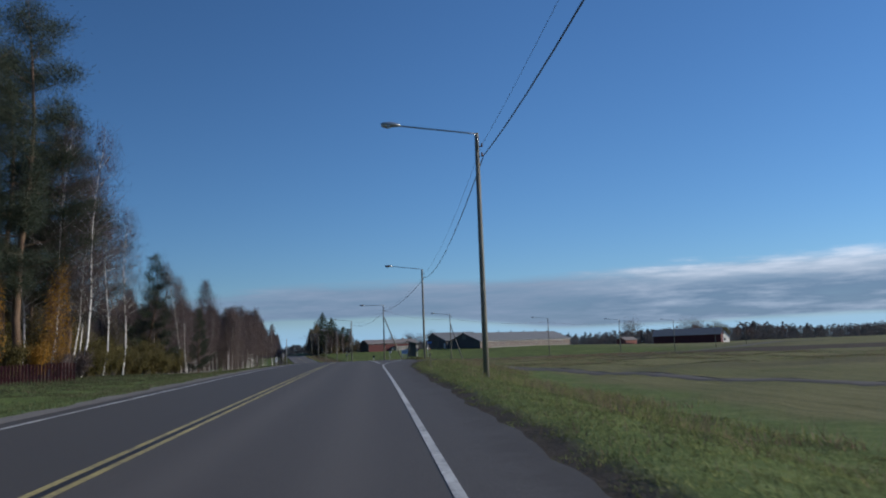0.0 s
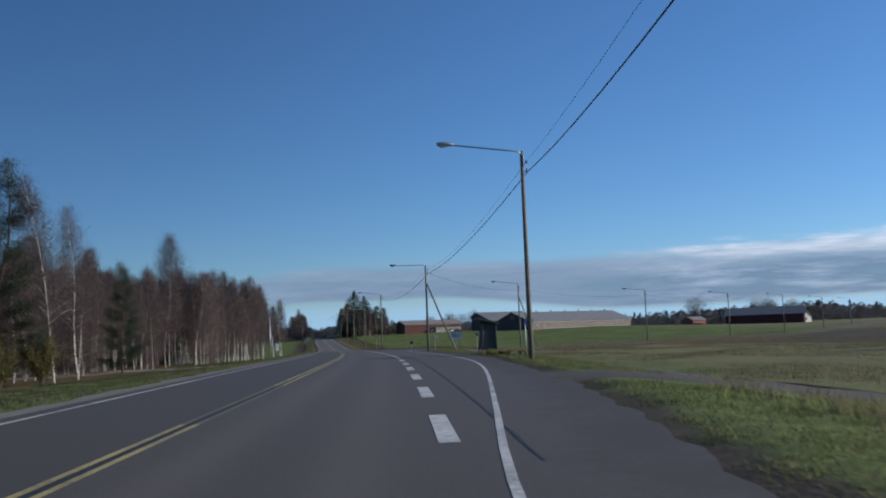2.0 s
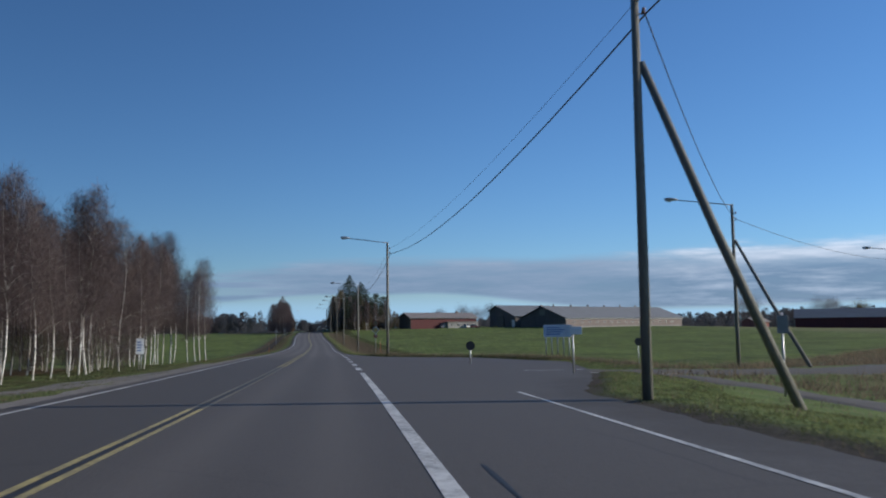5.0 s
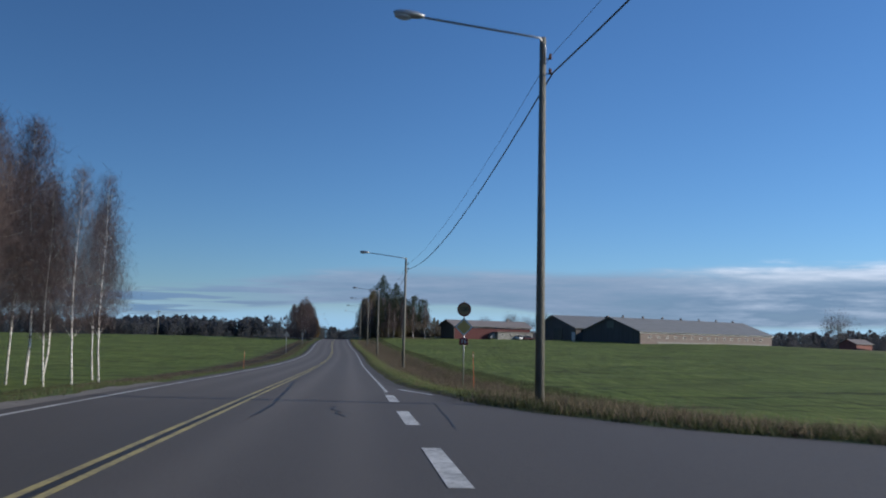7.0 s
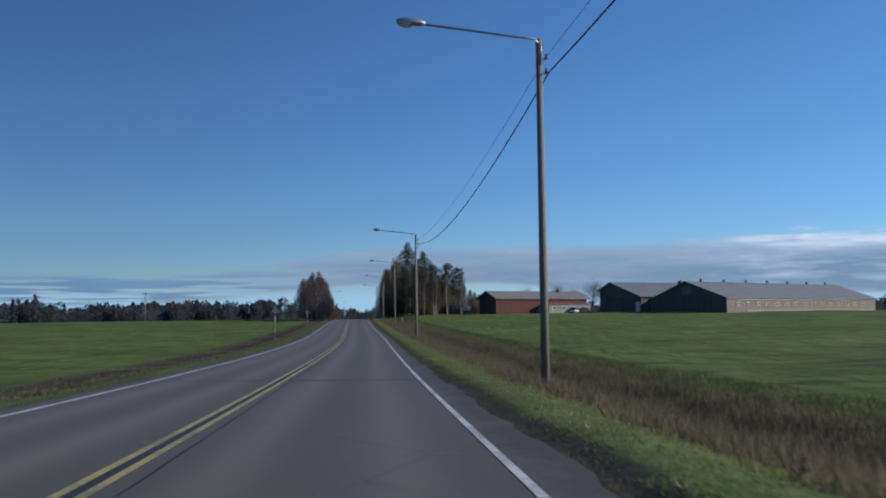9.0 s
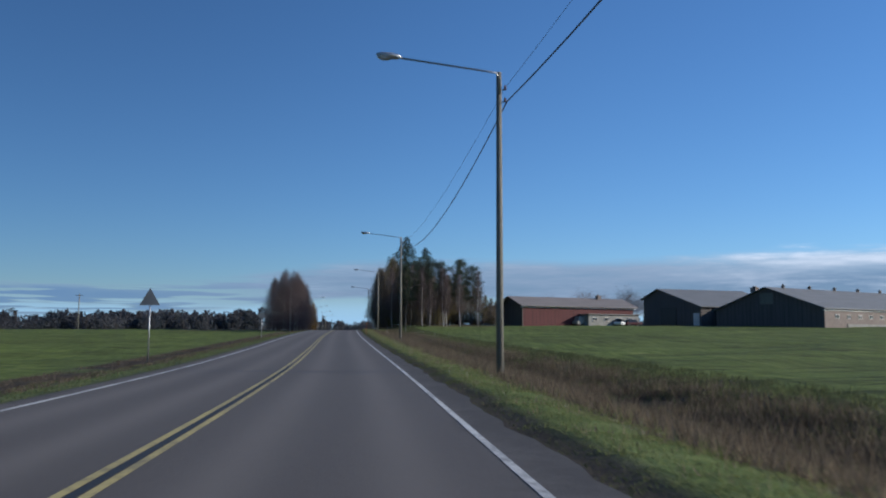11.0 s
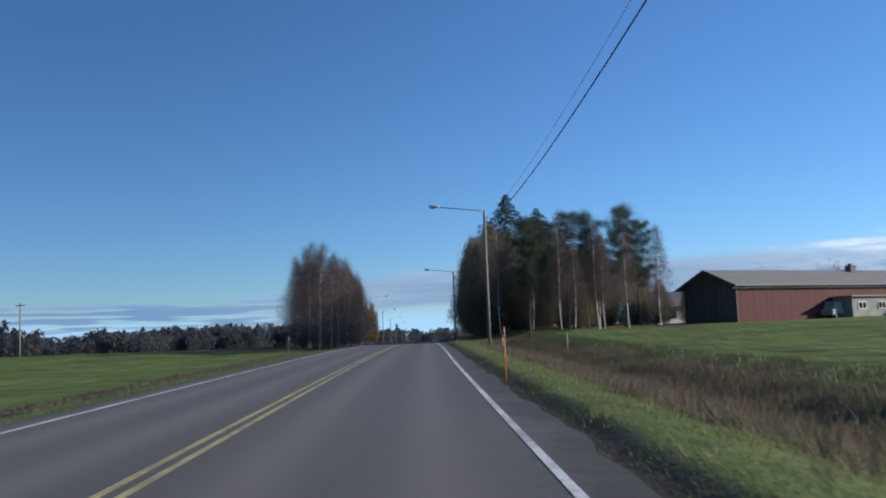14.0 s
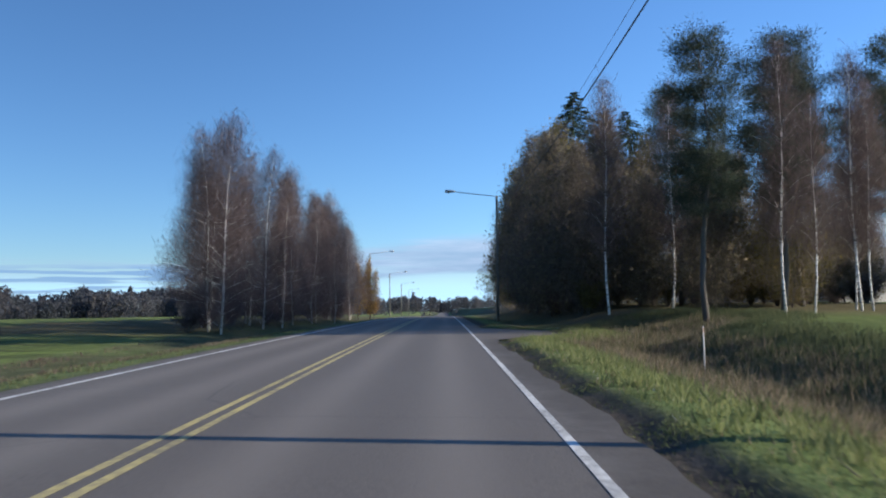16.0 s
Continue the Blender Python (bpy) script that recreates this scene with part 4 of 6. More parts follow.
def birch_meshes(seed, h, bare_from=0.3, spread=0.2, twigs=4200, twig_mat=None, bark=None, leaves=0, leaf_mat=None, r0=None, lean=0.025, droop=0.25):
    """Trunk, rising limbs and a hazy pointed crown of fine twigs."""
    rng = np.random.default_rng(seed)
    path = trunk_path(h, rng, lean)
    r0 = r0 or 0.0052 * h + 0.01
    tubes = [tube_data(path, list(r0 * (1 - 0.95 * np.linspace(0, 1, len(path)) ** 0.9)), 7)]

    def reach(t):
        q = np.clip((t - bare_from) / (1 - bare_from), 0, 1)
        return spread * h * np.clip(q * 5, 0.25, 1) ** 0.7 * (1 - q) ** 0.62

    nb = 44
    tb = bare_from + (0.96 - bare_from) * np.sort(rng.uniform(0, 1, nb)) ** 0.9
    foot = on_path(path, np.clip(tb - 0.08, 0.05, 1))
    az = np.arange(nb) * 2.4 + rng.uniform(-0.6, 0.6, nb)
    for i in range(nb):
        ln = reach(tb[i]) * rng.uniform(0.75, 1.1)
        out = np.array([math.cos(az[i]), math.sin(az[i]), 0])
        p1 = foot[i] + out * ln * 0.5 + np.array([0, 0, 0.055 * h])
        p2 = foot[i] + out * ln + np.array([0, 0, (0.085 - 0.03 * droop) * h])
        rr = max(0.009, r0 * 0.2 * (1 - tb[i] * 0.7))
        tubes.append(tube_data([foot[i], p1, p2], [rr, rr * 0.6, rr * 0.25], 3, False))
    trunk = tubes_mesh("trunk", tubes, bark or BIRCH_BARK)
    t = bare_from + (1.0 - bare_from) * rng.beta(1.25, 1.45, twigs)
    ang = rng.uniform(0, 2 * math.pi, twigs)
    gap = 0.78 + 0.22 * np.sin(3 * ang + 9 * t + seed) + 0.12 * np.sin(7 * ang - 23 * t)
    rad = reach(t) * np.sqrt(rng.uniform(0.01, 1, twigs)) * gap
    c = on_path(path, t)
    out = np.stack([np.cos(ang), np.sin(ang), np.zeros(twigs)], 1)
    p = c + out * rad[:, None] + rng.normal(0, 0.02 * h, (twigs, 3))
    fine = rng.random(twigs) < 0.8
    way = unit(out * 0.55 + rng.normal(0, 0.5, (twigs, 3)) + np.stack([np.zeros(twigs), np.zeros(twigs), np.where(rng.random(twigs) < droop, -0.9, 0.75)], 1))
    ln = np.where(fine, rng.uniform(0.02, 0.055, twigs), rng.uniform(0.05, 0.11, twigs)) * h
    tri = ribbons(p - way * ln[:, None] * 0.4, p + way * ln[:, None] * 0.6, np.where(fine, 0.006, 0.0095), rng)
    crown = tri_mesh("crown", tri, twig_mat or TWIG)
    leaf = None
    if leaves:
        j = rng.integers(0, twigs, leaves)
        q = p[j] + rng.normal(0, 0.12, (leaves, 3))
        leaf = tri_mesh("leaves", q[:, None] + rng.normal(0, 0.07, (leaves, 3, 3)), leaf_mat or GOLD_LEAF)
    return trunk, crown, leaf


def pine_meshes(seed, h, bare=0.35, spread=0.2, tufts=1500, needles=15, mat=None, bark=None, lean=0.015, cone=0.6):
    """Trunk with whorls of limbs that carry dense bunches of needles."""
    rng = np.random.default_rng(seed)
    path = trunk_path(h, rng, lean)
    r0 = 0.010 * h + 0.03
    tubes = [tube_data(path, list(r0 * (1 - 0.93 * np.linspace(0, 1, len(path)))), 8)]
    nb = 46
    tb = bare + (0.985 - bare) * np.linspace(0, 1, nb) ** 0.95 + rng.uniform(-0.01, 0.01, nb)
    foot = on_path(path, tb)
    az = np.arange(nb) * 2.4 + rng.uniform(-0.5, 0.5, nb)
    q = (tb - bare) / (1 - bare)
    ln = spread * h * np.clip((1 - q) ** cone, 0.1, 1) * np.clip(q * 5 + 0.5, 0.5, 1) * rng.uniform(0.65, 1.2, nb)
    ends = []
    for i in range(nb):
        dv = np.array([math.cos(az[i]), math.sin(az[i]), rng.uniform(-0.1, 0.3) + 0.7 * q[i] ** 2])
        p1 = foot[i] + dv * ln[i] * 0.5
        p2 = p1 + (dv + np.array([0, 0, 0.3])) * ln[i] * 0.5
        rr = max(0.012, r0 * 0.24 * (1 - tb[i] * 0.6))
        tubes.append(tube_data([foot[i], p1, p2], [rr, rr * 0.6, rr * 0.3], 4, False))
        ends.append((foot[i], p1, p2))
    trunk = tubes_mesh("trunk", tubes, bark or PINE_BARK)
    ends = np.array(ends)
    # pads of needles that sit along the outer half of each limb
    k = rng.choice(nb, tufts, p=(ln + 0.25) / (ln + 0.25).sum())
    t = rng.uniform(0.35, 1.05, tufts)[:, None]
    pad = np.where(t < 0.5, ends[k, 0] + (ends[k, 1] - ends[k, 0]) * t * 2, ends[k, 1] + (ends[k, 2] - ends[k, 1]) * (t * 2 - 1))
    size = (0.014 * h + 0.12) * rng.uniform(0.6, 1.35, tufts)
    j = np.repeat(np.arange(tufts), needles)
    off = rng.normal(0, 1, (len(j), 3)) * np.array([1, 1, 0.62])
    a = pad[j] + off * size[j, None]
    d = unit(off + rng.normal(0, 0.6, off.shape) + np.array([0, 0, 0.5]))
    b = a + d * rng.uniform(0.10, 0.24, len(a))[:, None] * (0.8 + 0.02 * h)
    crown = tri_mesh("crown", ribbons(a, b, rng.uniform(0.008, 0.018, len(a)), rng), mat or NEEDLE)
    return trunk, crown, None


def spruce_meshes(seed, h, width=0.19, foot=0.06, tiers=46, mat=None, slope=0.62):
    rng = np.random.default_rng(seed)
    path = trunk_path(h, rng, 0.006)
    r0 = 0.011 * h + 0.03
    tubes = [tube_data(path, list(r0 * (1 - 0.95 * np.linspace(0, 1, len(path)))), 7)]
    tri = []
    for i in range(tiers):
        t = foot + (0.985 - foot) * (i / (tiers - 1)) ** 0.92
        base = on_path(path, np.array([t]))[0]
        reach = min(slope * h * (1 - t) + 0.15, width * h * (1.05 - 0.25 * t))
        for j in range(7):
            az = 2 * math.pi * (j / 7) + rng.uniform(-0.4, 0.4) + i
            ln = reach * rng.uniform(0.6, 1.15)
            out = np.array([math.cos(az), math.sin(az), 0])
            tip = base + out * ln + np.array([0, 0, -ln * rng.uniform(0.15, 0.5) + 0.06 * ln])
            n = 46
            f = rng.uniform(0.08, 1, n)[:, None]
            a = base + (tip - base) * f + rng.normal(0, 0.05, (n, 3)) * ln * 0.5
            side = np.cross(out, [0, 0, 1])
            d = unit(out * 0.7 + side * rng.normal(0, 0.8, (n, 1)) + np.array([0, 0, -0.55]) + rng.normal(0, 0.3, (n, 3)))
            b = a + d * rng.uniform(0.25, 0.6, n)[:, None] * min(1.2, 0.3 + 0.25 * ln)
            tri.append(ribbons(a, b, rng.uniform(0.03, 0.075, n), rng))
    return tubes_mesh("trunk", tubes, GREY_BARK), tri_mesh("crown", np.concatenate(tri), mat or SPRUCE_NEEDLE), None


def bush_meshes(seed, h, w, leaves=2200, stems=14, mat=None, twig=None):
    rng = np.random.default_rng(seed)
    tubes, pts = [], []
    for i in range(stems):
        az, tilt = rng.uniform(0, 6.283), rng.uniform(0.1, 0.9)
        tip = np.array([math.cos(az) * w * tilt, math.sin(az) * w * tilt, h * rng.uniform(0.6, 1.0)])
        mid = tip * np.array([0.35, 0.35, 0.55])
        tubes.append(tube_data([(0, 0, -0.15), mid, tip], [0.03, 0.02, 0.006], 4, False))
        pts.append((mid, tip))
    pts = np.array(pts)
    k = rng.integers(0, stems, leaves)
    a = pts[k, 0] + (pts[k, 1] - pts[k, 0]) * rng.uniform(-0.5, 1, leaves)[:, None] + rng.normal(0, 0.1, (leaves, 3)) * w
    tri = ribbons(a, a + rng.normal(0, 0.16, (leaves, 3)) * (0.4 + 0.5 * h / 3), np.full(leaves, 0.022), rng)
    return tubes_mesh("stems", tubes, twig or GREY_BARK), tri_mesh("foliage", tri, mat or OLIVE_LEAF), None


def plant(name, label, category, meshes, at, turn=0.0, size=1.0, group=""):
    x, y = at
    ob = thing(name, label, category, (x, y, zt(x, y) - 0.05), turn, group)
    ob.scale = (size, size, size)
    names = ("stem", "foliage", "leaves") if category == "bush" else ("trunk", "crown", "leaves")
    for n, me in zip(names, meshes):
        if me:
            part(n, me, ob)
    return ob


def round_meshes(seed, h, w, mat, clumps=70, leaves=60):
    """A broad tree: short trunk, forked limbs and a rounded crown of fine sprays gathered in clumps."""
    rng = np.random.default_rng(seed)
    path = trunk_path(h * 0.75, rng, 0.03)
    tubes = [tube_data(path, list(0.018 * h * (1 - 0.9 * np.linspace(0, 1, len(path)))), 7)]
    d = unit(rng.normal(size=(clumps, 3)) * np.array([1, 1, 0.9]))
    c = np.array([0, 0, 0.6 * h]) + d * np.array([w / 2, w / 2, 0.36 * h]) * rng.uniform(0.35, 0.92, clumps)[:, None]
    for q in c[:36]:
        a = on_path(path, np.array([rng.uniform(0.3, 0.85)]))[0]
        tubes.append(tube_data([a, (a + q) / 2 + np.array([0, 0, 0.03 * h]), q], [0.05, 0.03, 0.012], 3, False))
    j = np.repeat(np.arange(clumps), leaves)
    p = c[j] + rng.normal(0, 0.085, (len(j), 3)) * np.array([w, w, h * 0.8])
    way = unit(p - np.array([0, 0, 0.45 * h]) + rng.normal(0, 2.0, p.shape))
    return tubes_mesh("trunk", tubes, GREY_BARK), tri_mesh("crown", ribbons(p, p + way * rng.uniform(0.3, 0.9, len(p))[:, None], np.full(len(p), 0.035), rng), mat), None


rnd = random.Random(11)
BIRCH = [birch_meshes(20 + i, 13.0, bf, sp, 12500, None, None) for i, (bf, sp) in enumerate([(0.33, 0.26), (0.38, 0.22), (0.28, 0.28), (0.42, 0.21), (0.35, 0.27)])]
THIN_BIRCH = [birch_meshes(30 + i, 14.0, 0.28, 0.19, 7500, None, None, r0=0.075, lean=0.075) for i in range(2)]
LEAN_BIRCH = [birch_meshes(35 + i, 14.0, 0.34, 0.2, 4600, None, None, r0=0.08, lean=0.06) for i in range(2)]
FULL_BIRCH = [birch_meshes(40 + i, 13.5, 0.07, 0.32, 15000, PALE_TWIG if i == 2 else None, None) for i in range(3)]
GOLD_BIRCH = [birch_meshes(50 + i, 11.0, 0.15, 0.2, 4200, None, GREY_BARK, 3600, GOLD_LEAF if i else OLIVE_LEAF) for i in range(2)]
DARK_TREE = [birch_meshes(60 + i, 12.0, 0.07, 0.34, 12000, GROVE_TWIG, GREY_BARK, 9000, OLIVE_LEAF if i else GROVE_LEAF) for i in range(2)]
PINE = [pine_meshes(70, 22, 0.22, 0.20, 1100, 80), pine_meshes(71, 14, 0.40, 0.21, 380, 140, bark=GREY_BARK, cone=0.42), pine_meshes(72, 15, 0.08, 0.31, 820, 80, lean=0.004, cone=0.95), pine_meshes(73, 13.5, 0.42, 0.20, 340, 140, bark=GREY_BARK, cone=0.45)]
SPRUCE = [spruce_meshes(80, 14, 0.2), spruce_meshes(81, 24, 0.25, 0.05, 64, slope=0.9)]
BUSH = [bush_meshes(90, 3.0, 1.8, 5200, 22), bush_meshes(91, 2.2, 1.5, 4200, 20, mat=OLIVE_LEAF), bush_meshes(92, 2.6, 1.6, 1800, mat=GOLD_LEAF), bush_meshes(93, 1.5, 1.2, 1600, mat=TWIG), bush_meshes(94, 2.6, 1.9, 2600, 18, mat=GRASS_BLADE, twig=GRASS_BLADE)]
BIRCH_LABEL = "leafless birch with white bark and purple-brown twigs"


def birch_at(x, y, h, kind=None, group="birch wood beside the road", label=BIRCH_LABEL):
    me = kind or rnd.choice(BIRCH)
    full = 13.5 if me in FULL_BIRCH else 14.0 if me in THIN_BIRCH or me in LEAN_BIRCH else 11.0 if me in GOLD_BIRCH else 12.0 if me in DARK_TREE else 13.0
    return plant("birch", label, "tree", me, (x, y), rnd.uniform(0, 360), h / full, group)


# the wood on the left
for x, y, h, k in ((-22.6, 57, 26.5, 0), (-25.5, 62, 25, 0), (-22.8, 66, 21, 0), (-28, 52, 26, 0), (-30, 66, 23, 0), (-27.8, 73, 20, 0), (-25.6, 53, 25, 0)):
    plant("pine", "tall dark pine with a bare reddish trunk", "tree", PINE[k], (x, y), rnd.uniform(0, 360), h / 22, "pine wood beside the road")
plant("pine", "dense blue-green pine at the wood's edge", "tree", PINE[2], (-27, 108.3), 40, 15.3 / 15)
plant("pine", "small dark pine among the birches", "tree", PINE[2], (-25.2, 127.0), 130, 9.3 / 15)
for x, y, h, tilt in ((-21.7, 59.5, 18, 10), (-19.6, 59.5, 17.5, 8), (-21.3, 61.5, 13, 11), (-23.4, 59.0, 15, 2.5), (-18.9, 62, 12.5, 4), (-18.8, 66.5, 13, 6), (-22.4, 66, 16, 7)):
    ob = birch_at(x, y, h, rnd.choice(LEAN_BIRCH), label="slender leafless birch leaning out over the verge")
    ob.rotation_euler = (radians(rnd.uniform(-4, 4)), radians(tilt + rnd.uniform(-1, 1)), 0)
for x, y, h in ((-23.7, 109, 14.3), (-24.0, 114, 13.2), (-31.0, 161.8, 17.2), (-25, 185, 13.3), (-25.1, 220.3, 11.5), (-24.7, 216, 11.0), (-25.9, 215.6, 10.0), (-27.6, 225.6, 10.6), (-29.0, 220, 14.5), (-30.5, 216, 14.0), (-28.2, 212, 12.5), (-29.5, 223, 12.0)):
    birch_at(x, y, h, THIN_BIRCH[0] if y < 120 else BIRCH[0] if h > 16 else THIN_BIRCH[1] if x > -26 and y > 210 else None)
y = 90.0
while y < 222:
    front = -33.5 if y < 108 else -27.5 if y < 150 else -24.5 if y < 200 else -28.5
    for row in range(4 if y < 205 else 2):
        x = front - row * rnd.uniform(2.6, 4.2) - rnd.uniform(0, 2.0)
        birch_at(x, y + rnd.uniform(-1.5, 1.5), rnd.uniform(9.6, 12.8) * (0.8 if y < 104 else 0.92 if y < 150 else 1.0), None if rnd.random() < 0.75 else rnd.choice(FULL_BIRCH))
    y += 2.9
for i in range(46):
    y = rnd.uniform(30, 205)
    x = rnd.uniform(-62, -37)
    if rnd.random() < 0.6:
        plant("spruce", "dark spruce inside the wood", "tree", SPRUCE[0], (x, y), rnd.uniform(0, 360), rnd.uniform(0.7, 1.0), "spruces in the wood")
    else:
        plant("pine", "dark pine inside the wood", "tree", PINE[1], (x, y), rnd.uniform(0, 360), rnd.uniform(0.6, 0.8), "pines in the wood")
for i in range(34):
    y = rnd.uniform(62, 112)
    birch_at(-26 - rnd.uniform(0, 12), y, rnd.uniform(4.5, 7.5), rnd.choice(DARK_TREE), label="leafless dark-barked tree with olive leaf remnants")
for i in range(38):
    y = rnd.uniform(58, 108)
    k = rnd.choice((0, 1, 1, 0, 2 if y < 75 else 1))
    plant("bush", "dense golden autumn bush" if k == 2 else "dense olive-green autumn bush", "bush", BUSH[k], (-23.0 - rnd.uniform(0, 5.5), y), rnd.uniform(0, 360), rnd.uniform(0.9, 1.6), "bushes at the wood's edge")
for x, y in ((-20.5, 58), (-22, 61.5), (-23.4, 54)):
    plant("birch", "small birch with golden autumn leaves", "tree", GOLD_BIRCH[1], (x, y), rnd.uniform(0, 360), rnd.uniform(0.55, 0.8), "golden birches")

for x, y, k, size in ((-21.2, 56.5, 2, 1.0), (-19.3, 58.4, 3, 1.2), (-18.6, 60.2, 1, 0.9), (-19.9, 57.3, 3, 1.1), (-22.6, 55.8, 1, 1.1), (-18.4, 63, 1, 1.0), (-19.8, 65, 0, 1.1), (-20.9, 69, 1, 1.2)):
    plant("bush", ("dense olive-green autumn bush", "dense olive-green autumn bush", "dense golden autumn bush", "bare brown bush under the birches")[k], "bush", BUSH[k], (x, y), 70 * x, size, "bushes at the wood's edge")

# the clump on the left beyond the field
for x, y, h in ((-50, 446.5, 13.0), (-52.5, 451, 13.6), (-50.8, 456, 12.8), (-53.5, 461, 13.4), (-52, 467, 13), (-54.6, 472, 13.4), (-53.4, 479, 13.0), (-56, 486, 13.4), (-55.4, 493, 13.8), (-57.5, 500, 14.5), (-59, 508.5, 17.4), (-58.2, 515, 13), (-57, 462, 12), (-58.5, 474, 12.5), (-60, 488, 12.0), (-51.5, 448.5, 12.4), (-54.6, 455, 12), (-51.2, 461.5, 12.6), (-55.8, 466.5, 12.4), (-52.8, 475.5, 12.6), (-56.8, 480.5, 12.2), (-54.2, 489.5, 12.8), (-58, 494.5, 12.4), (-56.3, 506, 13)):
    birch_at(x + 0.5, y, h * 0.95, rnd.choice(FULL_BIRCH[:2]) if h < 17 else FULL_BIRCH[2], "birch row beside the road")
for x, y, h in ((-56.2, 521, 9), (-57.4, 526, 8.5), (-58, 533, 8), (-55.6, 510, 8)):
    birch_at(x, y, h, GOLD_BIRCH[1], "birch row beside the road", "birch with faded golden leaves")
for i in range(12):
    plant("bush", "bare brown bush under the birches", "bush", BUSH[3], (-50.5 - i * 0.75 - rnd.uniform(0, 2), 447 + i * 6), rnd.uniform(0, 360), rnd.uniform(0.9, 1.4), "bushes under the birches")

# the grove on the right before the farm
for x, y, h, k in ((-25.0, 437.7, 12.1, 1), (-21.0, 441, 12.4, 3), (-14.4, 444.6, 13.3, 1), (-11.8, 452, 12.4, 1), (-23, 456, 13.5, 1), (-18.3, 447, 13, 3)):
    plant("pine", "pine with a high rounded crown", "tree", PINE[k], (x, y), rnd.uniform(0, 360), h / (14 if k == 1 else 13.5), "pines in the grove")
plant("spruce", "tall dark spruce above the grove", "tree", SPRUCE[1], (-27.7, 494), 20, 24 / 24)
plant("spruce", "dark spruce beside the tallest tree of the grove", "tree", SPRUCE[1], (-22.6, 490), 140, 20.5 / 24)
for x, y, h in ((-21.8, 437.7, 11.6), (-17.7, 440.7, 11.8), (-17.0, 441.3, 10.6), (-17.5, 442.0, 9.4), (-14.3, 442.4, 10.5), (-10.6, 444.6, 11.2), (-28.3, 446, 12.5), (-24.6, 449, 12.8), (-20.4, 438.6, 9.5)):
    birch_at(x, y, h, THIN_BIRCH[1], "birches in the grove")
for x, y, h, k in ((-29.5, 452, 10.5, 0), (-31, 458, 12.5, 0), (-28, 455, 12.5, 1), (-32, 466, 14, 0), (-30, 472, 15.5, 1), (-32.8, 476, 14, 0), (-33.5, 486, 14.5, 1), (-30.6, 482, 17, 0), (-34.5, 497, 14, 1), (-35.6, 508, 13, 0), (-36.5, 520, 12, 1), (-27, 462, 13, 0), (-24, 466, 13, 1), (-20, 458, 11, 0), (-16, 455, 10, 1), (-10, 468, 9, 0), (-13, 474, 10, 1), (-6.5, 470, 6.5, 0), (-3.5, 466, 5, 1), (-8, 472, 7, 1), (-1.5, 469, 4.5, 0), (-5, 475, 6, 1), (-2, 474.5, 5.5, 0), (0.5, 472.5, 5.5, 1), (2.6, 471, 5, 0), (-17, 466, 11.5, 0), (-26, 476, 14, 0), (-22, 482, 14, 1), (-18, 476, 11, 0), (-21, 452, 9, 1), (-25.5, 451.5, 8, 0), (-29, 462, 9, 1), (-25, 460, 8.5, 0), (-21, 464, 9.5, 1), (-27, 470, 10, 1), (-19, 470, 10, 0), (-23.5, 487, 11, 0), (-13, 456, 9, 0), (-18, 451, 9.5, 1), (-11, 458.5, 8, 1), (-15, 462, 10.5, 0), (-23, 447, 8.5, 0), (-19.2, 446, 7.5, 1)):
    birch_at(x, y, h, DARK_TREE[k], "trees of the grove", "dark tree with sparse olive autumn leaves")
for i in range(26):
    plant("bush", "dark tangled bush in the grove", "bush", BUSH[rnd.choice((1, 3))], (-31 + i * 0.85 + rnd.uniform(-1, 1), 452 + rnd.uniform(-2, 14)), rnd.uniform(0, 360), rnd.uniform(0.8, 1.5), "bushes in the grove")

# trees about the far farmyards
ROUND = [round_meshes(200, 15, 13, TWIG), round_meshes(201, 14, 11, TWIG), round_meshes(202, 13, 10, OLIVE_LEAF, 80, 70)]
for x, y, k, size in ((179, 560, 0, 1.3), (219, 560, 0, 1.25), (228, 566, 1, 1.15), (205, 566, 1, 0.8), (38, 528, 1, 0.85), (24, 522, 1, 0.78), (31, 534, 0, 0.72), (13, 520, 1, 0.68), (46, 540, 0, 0.75), (262, 580, 1, 0.8), (300, 590, 1, 0.8), (270, 575, 0, 0.7)):
    plant("broad_tree", "bare broad tree behind the farm buildings", "tree", ROUND[k], (x, y), rnd.uniform(0, 360), size, "trees about the farm")
for x, y, size in ((240, 562, 1.15), (246, 566, 0.9)):
    plant("broad_tree", "broad tree with yellowing leaves beside the farmhouse", "tree", ROUND[2], (x, y), rnd.uniform(0, 360), size, "golden trees by the farm")


# ---- far woods ----
def far_wood(name, label, spots, seed):
    """A distant wood as one mass of small leaf clumps, tree by tree."""
    rng = np.random.default_rng(seed)
    tri = []
    for x, y, z, h, conifer in spots:
        n = 220
        t = rng.uniform(0, 1, n) ** 0.85
        w = h * (0.25 * (1 - t) + 0.014) if conifer else h * 0.38 * np.sqrt(np.clip(1 - (2 * t - 0.95) ** 2, 0.02, 1))
        az = rng.uniform(0, 6.283, n)
        r = w * np.sqrt(rng.uniform(0.1, 1, n))
        c = np.stack([x + r * np.cos(az), y + r * np.sin(az), z + t * h], 1)
        tri.append(c[:, None] + rng.normal(0, 0.036 * h, (n, 3, 3)) * np.array([1, 1, 1.2]))
    return tagged(new(name, tri_mesh(name, np.concatenate(tri), HAZY_WOOD)), label, "wood", kind="stuff")


